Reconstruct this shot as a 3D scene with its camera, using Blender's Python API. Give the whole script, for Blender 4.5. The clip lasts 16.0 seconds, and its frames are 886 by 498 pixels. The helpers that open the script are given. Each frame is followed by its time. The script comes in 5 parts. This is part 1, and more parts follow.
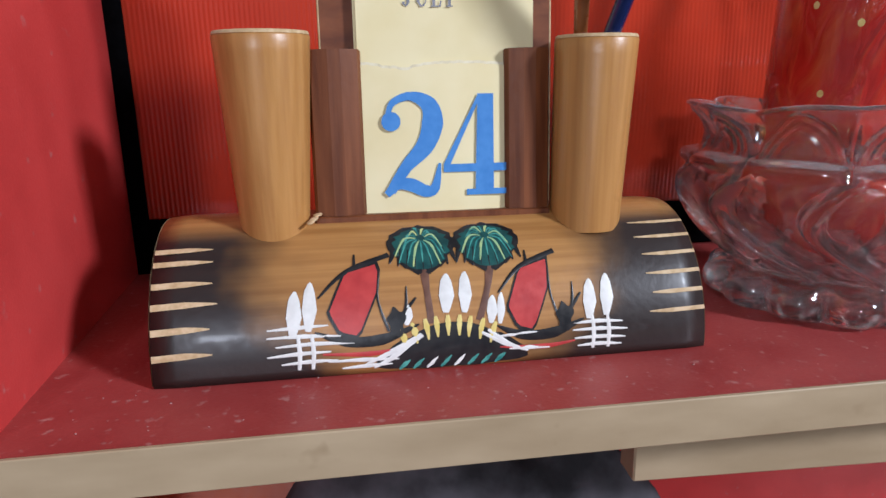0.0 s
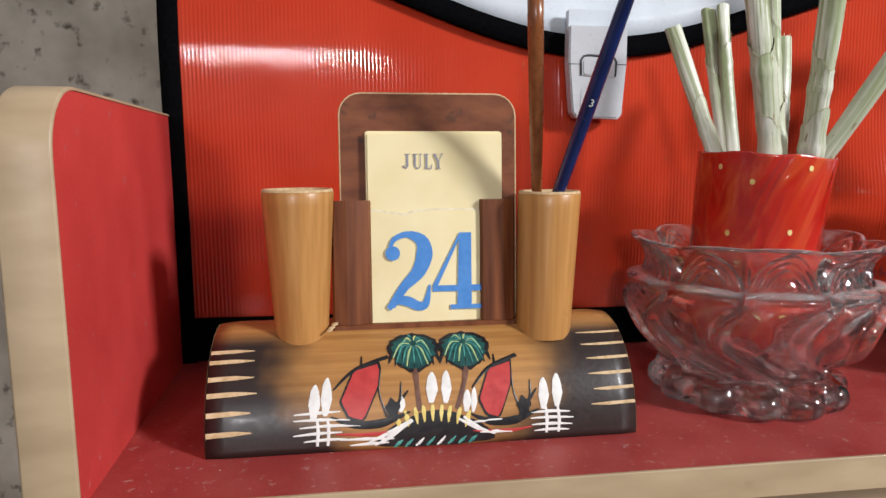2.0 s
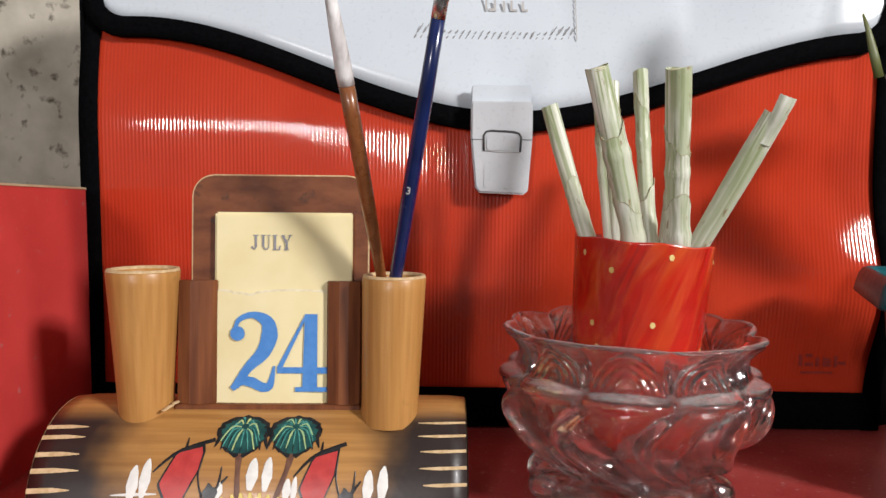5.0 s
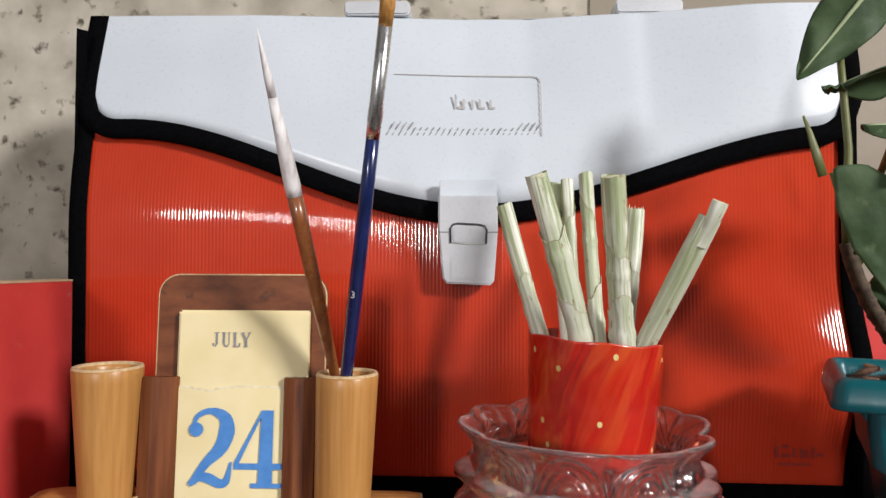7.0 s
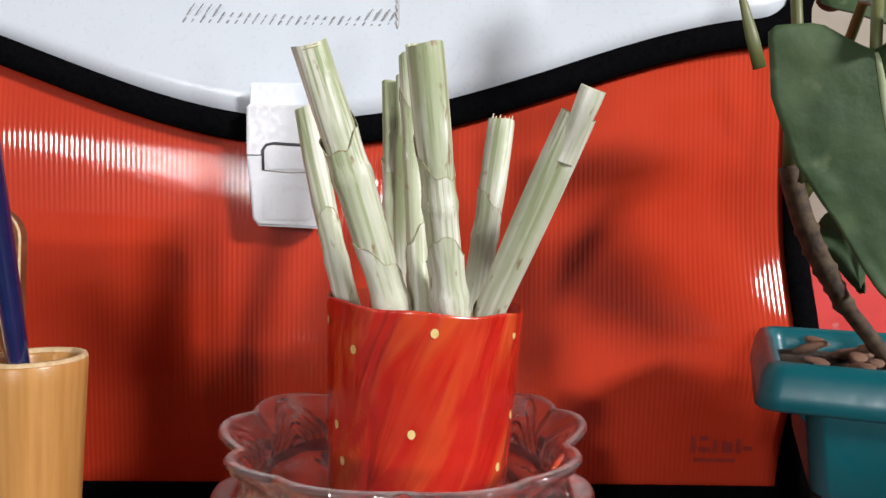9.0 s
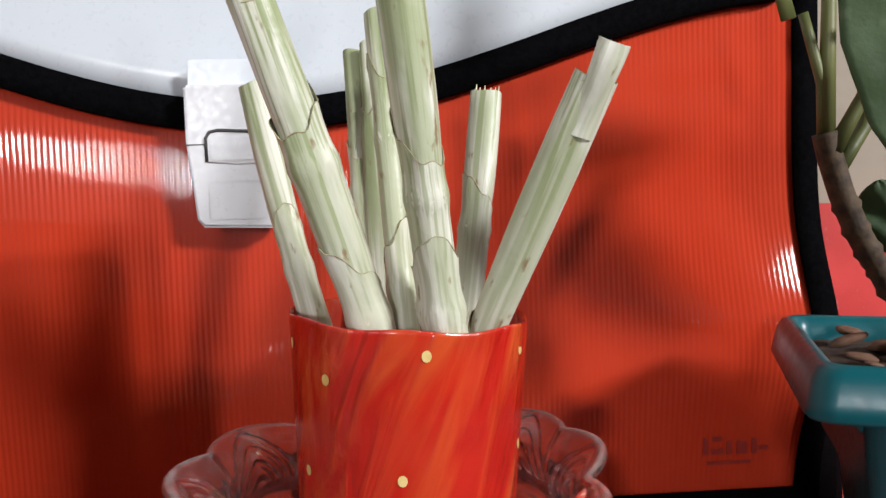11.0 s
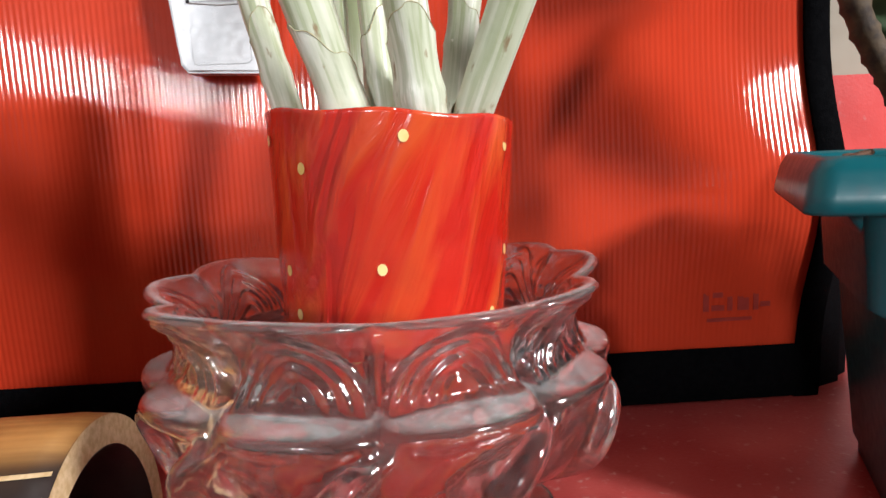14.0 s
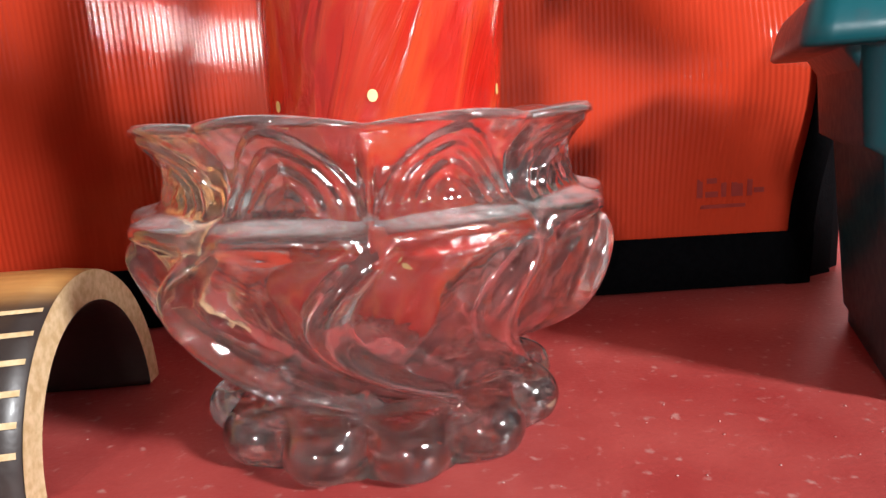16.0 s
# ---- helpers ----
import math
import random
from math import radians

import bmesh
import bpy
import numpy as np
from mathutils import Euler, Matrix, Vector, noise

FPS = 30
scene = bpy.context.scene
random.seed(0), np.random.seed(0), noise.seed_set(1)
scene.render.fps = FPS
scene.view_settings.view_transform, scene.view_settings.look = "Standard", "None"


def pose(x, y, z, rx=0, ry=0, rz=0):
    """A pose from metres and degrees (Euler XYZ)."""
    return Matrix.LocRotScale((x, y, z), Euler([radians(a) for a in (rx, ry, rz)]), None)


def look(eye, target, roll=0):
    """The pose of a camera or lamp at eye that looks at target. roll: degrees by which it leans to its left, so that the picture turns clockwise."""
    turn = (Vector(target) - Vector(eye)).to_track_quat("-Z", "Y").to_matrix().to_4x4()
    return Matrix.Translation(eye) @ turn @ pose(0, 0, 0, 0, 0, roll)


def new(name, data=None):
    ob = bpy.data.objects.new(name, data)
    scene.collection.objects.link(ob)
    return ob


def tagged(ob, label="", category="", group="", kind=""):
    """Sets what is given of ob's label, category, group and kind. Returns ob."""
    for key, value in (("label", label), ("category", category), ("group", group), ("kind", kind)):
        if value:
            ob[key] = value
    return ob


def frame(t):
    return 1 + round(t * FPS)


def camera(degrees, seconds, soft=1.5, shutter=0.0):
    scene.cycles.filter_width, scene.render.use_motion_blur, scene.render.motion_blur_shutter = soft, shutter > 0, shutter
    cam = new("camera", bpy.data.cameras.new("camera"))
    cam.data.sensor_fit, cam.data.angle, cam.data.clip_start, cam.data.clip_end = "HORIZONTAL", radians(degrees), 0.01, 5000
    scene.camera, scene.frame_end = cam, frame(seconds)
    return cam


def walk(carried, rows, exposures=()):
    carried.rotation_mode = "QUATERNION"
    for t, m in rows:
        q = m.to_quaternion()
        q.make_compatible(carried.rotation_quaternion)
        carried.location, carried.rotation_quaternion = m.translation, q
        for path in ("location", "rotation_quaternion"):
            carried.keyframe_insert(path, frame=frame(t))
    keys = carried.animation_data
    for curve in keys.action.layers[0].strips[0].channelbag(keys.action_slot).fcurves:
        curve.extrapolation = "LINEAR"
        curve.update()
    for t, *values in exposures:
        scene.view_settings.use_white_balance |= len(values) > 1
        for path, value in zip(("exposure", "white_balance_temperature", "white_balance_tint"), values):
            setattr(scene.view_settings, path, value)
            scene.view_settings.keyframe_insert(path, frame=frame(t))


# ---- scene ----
cam = camera(67.5, 16.0)
PATH = [
    (0, (-0.017, -0.182, 0.086), (0.178, 1.745, -0.416), -0.8),
    (0.5, (-0.021, -0.2, 0.092), (0.193, 1.736, -0.36), 0.1),
    (1, (-0.022, -0.221, 0.1), (0.171, 1.736, -0.267), -0.1),
    (1.5, (-0.021, -0.235, 0.104), (0.197, 1.729, -0.202), 0.4),
    (2, (-0.014, -0.243, 0.112), (0.157, 1.732, -0.158), -0.2),
    (2.5, (0.003, -0.252, 0.117), (0.075, 1.733, -0.119), 1.0),
    (3, (0.01, -0.253, 0.119), (0.014, 1.736, -0.088), 1.4),
    (3.5, (0.028, -0.252, 0.123), (0.025, 1.739, -0.063), 1.4),
    (4, (0.047, -0.248, 0.122), (0.043, 1.746, -0.042), 1.3),
    (4.5, (0.071, -0.239, 0.12), (0.061, 1.755, -0.038), 1.1),
    (5, (0.087, -0.239, 0.127), (0.005, 1.755, -0.002), 0.5),
    (5.2, (0.092, -0.24, 0.131), (-0.012, 1.756, 0.055), 0.7),
    (7.3, (0.132, -0.246, 0.143), (-0.027, 1.747, 0.201), 0.2),
    (7.5, (0.143, -0.237, 0.138), (0.0, 1.757, 0.186), 0.5),
    (8, (0.161, -0.212, 0.132), (0.077, 1.786, 0.157), 1.1),
    (8.5, (0.179, -0.172, 0.13), (0.115, 1.827, 0.099), 1.8),
    (8.7, (0.177, -0.16, 0.133), (0.105, 1.838, 0.082), 1.1),
    (10.8, (0.166, -0.108, 0.141), (0.252, 1.885, 0.004), -1.6),
    (11, (0.167, -0.111, 0.138), (0.228, 1.885, 0.019), -1.9),
    (11.5, (0.168, -0.111, 0.134), (0.227, 1.884, 0.003), -1.8),
    (12, (0.169, -0.108, 0.126), (0.225, 1.886, -0.021), -1.7),
    (12.5, (0.17, -0.106, 0.119), (0.221, 1.885, -0.065), -1.8),
    (13, (0.172, -0.106, 0.111), (0.212, 1.88, -0.114), -2.0),
    (13.5, (0.172, -0.11, 0.106), (0.189, 1.874, -0.147), -2.6),
    (14, (0.173, -0.109, 0.103), (0.186, 1.871, -0.177), -2.8),
    (14.5, (0.173, -0.113, 0.1), (0.162, 1.867, -0.182), -3.4),
    (15, (0.174, -0.111, 0.09), (0.162, 1.859, -0.256), -3.8),
    (15.3, (0.176, -0.11, 0.086), (0.153, 1.854, -0.29), -3.9),
    (15.5, (0.171, -0.11, 0.082), (0.202, 1.854, -0.296), -3.9),
    (16, (0.172, -0.112, 0.075), (0.196, 1.848, -0.323), -3.2),
]

EXPOSURES = [(0.0, -0.10, 5450, 10), (0.7, 0.0, 5700, 10), (2.0, 0.02, 6150, 10), (3.5, 0.0, 6200, 10), (5.0, 0.0, 6400, 10), (7.5, -0.03, 6350, 10), (8.5, 0.12, 6250, 10),
             (11.0, 0.08, 6250, 10), (13.0, 0.22, 6150, 8), (14.0, 0.42, 6150, 8), (15.0, 0.55, 6150, 8), (16.0, 0.72, 6150, 8)]
walk(cam, [(t, look(eye, target, roll)) for t, eye, target, roll in PATH], EXPOSURES)

# ---- world and lamps: a bulb and a bright window in a closed room ----
world = bpy.data.worlds.new("world")
world.use_nodes = True
world.node_tree.nodes["Background"].inputs[0].default_value = (0.9, 0.85, 0.8, 1)
world.node_tree.nodes["Background"].inputs[1].default_value = 0.0
scene.world = world


def bulb(name, place, watts, colour, radius):
    data = bpy.data.lights.new(name, "POINT")
    data.energy, data.color, data.shadow_soft_size = watts, colour, radius
    new(name, data).location = place


bulb("front_bulb", (-0.32, -1.80, 0.44), 42, (1.0, 0.965, 0.95), 0.085)
# a broad bright window to the right, behind the camera
window = bpy.data.lights.new("window_light", "AREA")
window.shape, window.size, window.size_y, window.energy, window.color = "RECTANGLE", 0.30, 0.26, 52, (1.0, 0.97, 0.95)
new("window_light", window).matrix_world = look((1.64, -1.21, 1.0), (0.12, 0.06, 0.08))


# ---- materials ----
def material(name, low, high, scale=(60, 60, 60), rough=0.5, metal=0.0, bump=0.0, bump_scale=400, detail=4.0, spec=0.5,
             spots=None, spot_scale=200, spot_size=0.62, coat=0.0, contrast=(0.35, 0.65), rough_vary=0.12):
    """A surface whose colour drifts from low to high over noise of that scale (per metre), with finer grain, spots and relief."""
    m = bpy.data.materials.new(name)
    m.use_nodes = True
    n, l = m.node_tree.nodes, m.node_tree.links
    b = n["Principled BSDF"]
    b.inputs["Metallic"].default_value = metal
    b.inputs["Specular IOR Level"].default_value = spec
    b.inputs["Coat Weight"].default_value = coat
    b.inputs["Coat Roughness"].default_value = 0.08
    co = n.new("ShaderNodeTexCoord")
    mp = n.new("ShaderNodeMapping")
    mp.inputs["Scale"].default_value = scale
    l.new(co.outputs["Object"], mp.inputs["Vector"])
    nz = n.new("ShaderNodeTexNoise")
    nz.inputs["Scale"].default_value, nz.inputs["Detail"].default_value = 1.0, detail
    l.new(mp.outputs["Vector"], nz.inputs["Vector"])
    ramp = n.new("ShaderNodeValToRGB")
    ramp.color_ramp.elements[0].position, ramp.color_ramp.elements[1].position = contrast
    ramp.color_ramp.elements[0].color, ramp.color_ramp.elements[1].color = (*low, 1), (*high, 1)
    l.new(nz.outputs["Fac"], ramp.inputs["Fac"])
    out = ramp.outputs["Color"]
    if spots:
        sn = n.new("ShaderNodeTexNoise")
        sn.inputs["Scale"].default_value, sn.inputs["Detail"].default_value = spot_scale, 3
        l.new(co.outputs["Object"], sn.inputs["Vector"])
        sr = n.new("ShaderNodeMapRange")
        sr.inputs["From Min"].default_value, sr.inputs["From Max"].default_value = spot_size, spot_size + 0.12
        l.new(sn.outputs["Fac"], sr.inputs["Value"])
        mix = n.new("ShaderNodeMix")
        mix.data_type = "RGBA"
        l.new(sr.outputs["Result"], mix.inputs["Factor"])
        l.new(out, mix.inputs["A"])
        mix.inputs["B"].default_value = (*spots, 1)
        out = mix.outputs["Result"]
    l.new(out, b.inputs["Base Color"])
    rr = n.new("ShaderNodeMapRange")
    rr.inputs["To Min"].default_value, rr.inputs["To Max"].default_value = max(0.02, rough - rough_vary), min(1, rough + rough_vary)
    fine = n.new("ShaderNodeTexNoise")
    fine.inputs["Scale"].default_value, fine.inputs["Detail"].default_value = bump_scale, 4
    l.new(co.outputs["Object"], fine.inputs["Vector"])
    l.new(fine.outputs["Fac"], rr.inputs["Value"])
    l.new(rr.outputs["Result"], b.inputs["Roughness"])
    if bump:
        bp = n.new("ShaderNodeBump")
        bp.inputs["Strength"].default_value, bp.inputs["Distance"].default_value = bump, 0.0004
        l.new(fine.outputs["Fac"], bp.inputs["Height"])
        l.new(bp.outputs["Normal"], b.inputs["Normal"])
    return m


RED = material("red_laminate", (0.52, 0.046, 0.042), (0.62, 0.062, 0.056), (25, 25, 25), 0.34, bump=0.15, bump_scale=900,
               spots=(0.5, 0.16, 0.15), spot_scale=160, spot_size=0.66)
DUSTY = material("dusty_red_laminate", (0.31, 0.033, 0.031), (0.41, 0.070, 0.061), (30, 30, 30), 0.42, bump=0.25, bump_scale=700,
                 spots=(0.46, 0.20, 0.18), spot_scale=260, spot_size=0.62, contrast=(0.3, 0.7))
EDGE = material("edge_band", (0.37, 0.265, 0.155), (0.48, 0.355, 0.22), (18, 60, 60), 0.45, bump=0.15, bump_scale=300,
                spots=(0.33, 0.23, 0.13), spot_scale=70, spot_size=0.68)
DUST = material("pale_dust", (0.34, 0.16, 0.145), (0.55, 0.36, 0.33), (900, 900, 900), 0.9)
WALL = material("plaster", (0.34, 0.305, 0.24), (0.58, 0.53, 0.44), (20, 20, 20), 0.85, bump=0.3, bump_scale=250,
                spots=(0.10, 0.085, 0.06), spot_scale=85, spot_size=0.60)
CREAM = material("cream_paint", (0.26, 0.225, 0.17), (0.31, 0.265, 0.205), (9, 9, 9), 0.7, bump=0.12, bump_scale=180)
CEILING = material("ceiling_paint", (0.24, 0.237, 0.232), (0.28, 0.276, 0.27), (3, 3, 3), 0.8, bump=0.1)
PALE_WALL = material("pale_room_paint", (0.28, 0.276, 0.27), (0.33, 0.325, 0.318), (3, 3, 3), 0.8, bump=0.1)
FLOOR = material("floor_tile", (0.04, 0.036, 0.032), (0.07, 0.06, 0.05), (5, 5, 5), 0.4)
BAMBOO = material("bamboo", (0.40, 0.185, 0.048), (0.49, 0.245, 0.072), (420, 420, 12), 0.36, bump=0.12, bump_scale=700, spec=0.5,
                  spots=(0.36, 0.17, 0.05), spot_scale=90, spot_size=0.68)
CUT = material("cut_bamboo", (0.50, 0.33, 0.16), (0.66, 0.48, 0.28), (500, 500, 500), 0.65, bump=0.3)
BROWN = material("stained_wood", (0.11, 0.030, 0.009), (0.20, 0.064, 0.021), (260, 260, 18), 0.5, spec=0.3, bump=0.15, bump_scale=500)
BOARD = material("stained_board", (0.115, 0.031, 0.010), (0.21, 0.066, 0.023), (60, 60, 140), 0.55, spec=0.3, bump=0.15,
                 spots=(0.05, 0.025, 0.015), spot_scale=110, spot_size=0.6)
PAPER = material("cream_paper", (0.78, 0.66, 0.36), (0.84, 0.73, 0.44), (40, 40, 40), 0.75, bump=0.08)
TORN = material("torn_paper", (0.66, 0.57, 0.38), (0.82, 0.74, 0.55), (400, 400, 400), 0.9)
BLUE_INK = material("blue_ink", (0.050, 0.205, 0.55), (0.075, 0.25, 0.61), (300, 300, 300), 0.6)
GREY_INK = material("grey_ink", (0.20, 0.20, 0.23), (0.27, 0.27, 0.30), (300, 300, 300), 0.6)
BLACK_CLOTH = material("black_binding", (0.0014, 0.0014, 0.0018), (0.0030, 0.0030, 0.0036), (500, 500, 500), 0.95, bump=0.6, bump_scale=1400, spec=0.03)
BAG_RED = material("red_corrugated_plastic", (0.45, 0.036, 0.013), (0.52, 0.047, 0.018), (14, 14, 14), 0.07, bump=0.012, bump_scale=120, rough_vary=0.02)
BAG_WHITE = material("white_corrugated_plastic", (0.57, 0.615, 0.665), (0.62, 0.665, 0.71), (12, 12, 12), 0.3)
LATCH = material("white_plastic", (0.50, 0.51, 0.53), (0.56, 0.57, 0.59), (40, 40, 40), 0.3, spots=(0.5, 0.49, 0.48), spot_scale=120, spot_size=0.7)
SLOT = material("dark_wire", (0.035, 0.034, 0.036), (0.07, 0.068, 0.07), (100, 100, 100), 0.5)
TEAL = material("teal_plastic", (0.0, 0.082, 0.102), (0.002, 0.106, 0.128), (30, 30, 30), 0.36, bump=0.12, bump_scale=300,
                spots=(0.015, 0.085, 0.105), spot_scale=140, spot_size=0.68)
SOIL = material("potting_soil", (0.020, 0.012, 0.008), (0.07, 0.04, 0.025), (300, 300, 300), 0.95, bump=1.0, bump_scale=500)
BARK = material("bark_chip", (0.10, 0.045, 0.028), (0.30, 0.16, 0.10), (180, 180, 180), 0.85, bump=0.6, spots=(0.45, 0.36, 0.2), spot_scale=150, spot_size=0.62)
STEM = material("woody_stem", (0.035, 0.020, 0.012), (0.10, 0.062, 0.03), (300, 300, 300), 0.75, bump=0.8)
PETIOLE = material("green_petiole", (0.07, 0.085, 0.022), (0.14, 0.15, 0.045), (90, 90, 30), 0.5)
LEAF = material("leaf_green", (0.030, 0.058, 0.022), (0.062, 0.100, 0.042), (70, 70, 70), 0.62, spec=0.3, bump=0.8, bump_scale=240, spots=(0.11, 0.15, 0.075), spot_scale=90, spot_size=0.66)
VEIN = material("leaf_vein", (0.085, 0.13, 0.06), (0.12, 0.17, 0.085), (100, 100, 100), 0.5)
RIB = material("leaf_rib", (0.28, 0.34, 0.18), (0.36, 0.42, 0.24), (100, 100, 100), 0.5)


def stalk_material():
    """Lemongrass: ivory patches and pale green ones lengthwise, fine veins, greener higher up (object z), scattered brown scuffs."""
    m = material("lemongrass", (0.57, 0.57, 0.45), (0.82, 0.82, 0.73), (260, 260, 22), 0.40, bump=0.25, bump_scale=500)
    n, l = m.node_tree.nodes, m.node_tree.links
    b = n["Principled BSDF"]
    base = b.inputs["Base Color"].links[0].from_socket
    co = n.new("ShaderNodeTexCoord")
    info = n.new("ShaderNodeObjectInfo")

    def streak(scale, low, high, shift=0.0):
        mp = n.new("ShaderNodeMapping")
        mp.inputs["Scale"].default_value = scale
        off = n.new("ShaderNodeVectorMath")
        off.operation = "MULTIPLY_ADD"
        off.inputs[1].default_value = (1, 1, 1)
        l.new(co.outputs["Object"], off.inputs[0])
        far = n.new("ShaderNodeMath")
        far.operation = "MULTIPLY_ADD"
        far.inputs[1].default_value, far.inputs[2].default_value = 3.0, shift
        l.new(info.outputs["Random"], far.inputs[0])
        l.new(far.outputs["Value"], off.inputs[2])
        l.new(off.outputs["Vector"], mp.inputs["Vector"])
        nz = n.new("ShaderNodeTexNoise")
        nz.inputs["Scale"].default_value, nz.inputs["Detail"].default_value = 1, 4
        l.new(mp.outputs["Vector"], nz.inputs["Vector"])
        r = n.new("ShaderNodeMapRange")
        r.interpolation_type = "SMOOTHSTEP"
        r.inputs["From Min"].default_value, r.inputs["From Max"].default_value = low, high
        l.new(nz.outputs["Fac"], r.inputs["Value"])
        return r.outputs["Result"]

    def over(below, fac, colour):
        mix = n.new("ShaderNodeMix")
        mix.data_type = "RGBA"
        l.new(fac, mix.inputs["Factor"])
        l.new(below, mix.inputs["A"])
        mix.inputs["B"].default_value = (*colour, 1)
        return mix.outputs["Result"]

    def times(a, b):
        x = n.new("ShaderNodeMath")
        x.operation = "MULTIPLY"
        l.new(a, x.inputs[0])
        l.new(b, x.inputs[1])
        return x.outputs["Value"]
    sep = n.new("ShaderNodeSeparateXYZ")
    l.new(co.outputs["Object"], sep.inputs["Vector"])
    up = n.new("ShaderNodeMapRange")
    up.inputs["From Min"].default_value, up.inputs["From Max"].default_value = 0.030, 0.105
    up.inputs["To Min"].default_value, up.inputs["To Max"].default_value = 0.30, 0.95
    l.new(sep.outputs["Z"], up.inputs["Value"])
    out = over(base, times(streak((150, 150, 26), 0.40, 0.60), up.outputs["Result"]), (0.35, 0.40, 0.22))
    out = over(out, times(streak((900, 900, 7), 0.46, 0.62, 1.0), up.outputs["Result"]), (0.25, 0.30, 0.13))
    out = over(out, streak((330, 330, 110), 0.63, 0.72, 2.0), (0.27, 0.20, 0.11))
    l.new(out, b.inputs["Base Color"])
    return m


STALK = stalk_material()
DRY = material("dry_sheath", (0.22, 0.17, 0.08), (0.50, 0.45, 0.28), (400, 400, 400), 0.8)
PITH = material("stalk_cut", (0.60, 0.56, 0.36), (0.76, 0.72, 0.52), (500, 500, 500), 0.7)
GOLD = material("gold_dot", (0.72, 0.52, 0.16), (0.85, 0.66, 0.28), (300, 300, 300), 0.4, metal=0.3)
BLUE_PAINT = material("blue_lacquer", (0.005, 0.012, 0.065), (0.009, 0.020, 0.105), (60, 60, 60), 0.22, coat=0.5)
BRUSH_BROWN = material("brown_lacquer", (0.20, 0.062, 0.018), (0.29, 0.10, 0.03), (300, 300, 14), 0.3, coat=0.4)
WORN_WHITE = material("worn_white_paint", (0.42, 0.38, 0.37), (0.72, 0.69, 0.68), (300, 300, 60), 0.6, bump=0.4, contrast=(0.3, 0.55))
METAL = material("ferrule_metal", (0.62, 0.62, 0.63), (0.75, 0.75, 0.75), (100, 100, 100), 0.25, metal=1.0)
BRISTLE = material("bristle", (0.36, 0.16, 0.035), (0.55, 0.28, 0.07), (900, 900, 30), 0.6)
PRINT = material("faint_print", (0.42, 0.40, 0.39), (0.52, 0.50, 0.48), (200, 200, 200), 0.6)
DARK_PRINT = material("grey_print", (0.17, 0.16, 0.16), (0.34, 0.33, 0.33), (900, 900, 900), 0.6)
MARK = material("dark_print", (0.24, 0.018, 0.012), (0.31, 0.028, 0.018), (200, 200, 200), 0.5)
P_WHITE = material("white_brush_paint", (0.72, 0.70, 0.66), (0.82, 0.80, 0.76), (300, 300, 300), 0.45, bump=0.3)
P_RED = material("red_brush_paint", (0.42, 0.035, 0.035), (0.52, 0.05, 0.045), (200, 200, 200), 0.4, bump=0.2)
P_BLACK = material("black_brush_paint", (0.008, 0.008, 0.010), (0.02, 0.018, 0.018), (200, 200, 200), 0.35, bump=0.2)
P_GREEN = material("green_brush_paint", (0.006, 0.045, 0.045), (0.015, 0.09, 0.08), (260, 260, 260), 0.4, bump=0.2)
P_LIME = material("light_green_brush_paint", (0.22, 0.42, 0.24), (0.55, 0.60, 0.22), (150, 150, 150), 0.45)
P_TEAL = material("teal_brush_paint", (0.02, 0.16, 0.15), (0.10, 0.36, 0.30), (260, 260, 260), 0.45)
P_YELLOW = material("yellow_brush_paint", (0.68, 0.52, 0.12), (0.78, 0.64, 0.22), (200, 200, 200), 0.45)
P_BROWN = material("brown_brush_paint", (0.10, 0.04, 0.025), (0.16, 0.07, 0.04), (200, 200, 200), 0.45)
CLOTH_DARK = material("dark_cloth", (0.02, 0.018, 0.02), (0.10, 0.09, 0.10), (40, 40, 40), 0.9, bump=0.5)
ORANGE = material("orange_plastic", (0.42, 0.07, 0.012), (0.5, 0.10, 0.02), (30, 30, 30), 0.5)


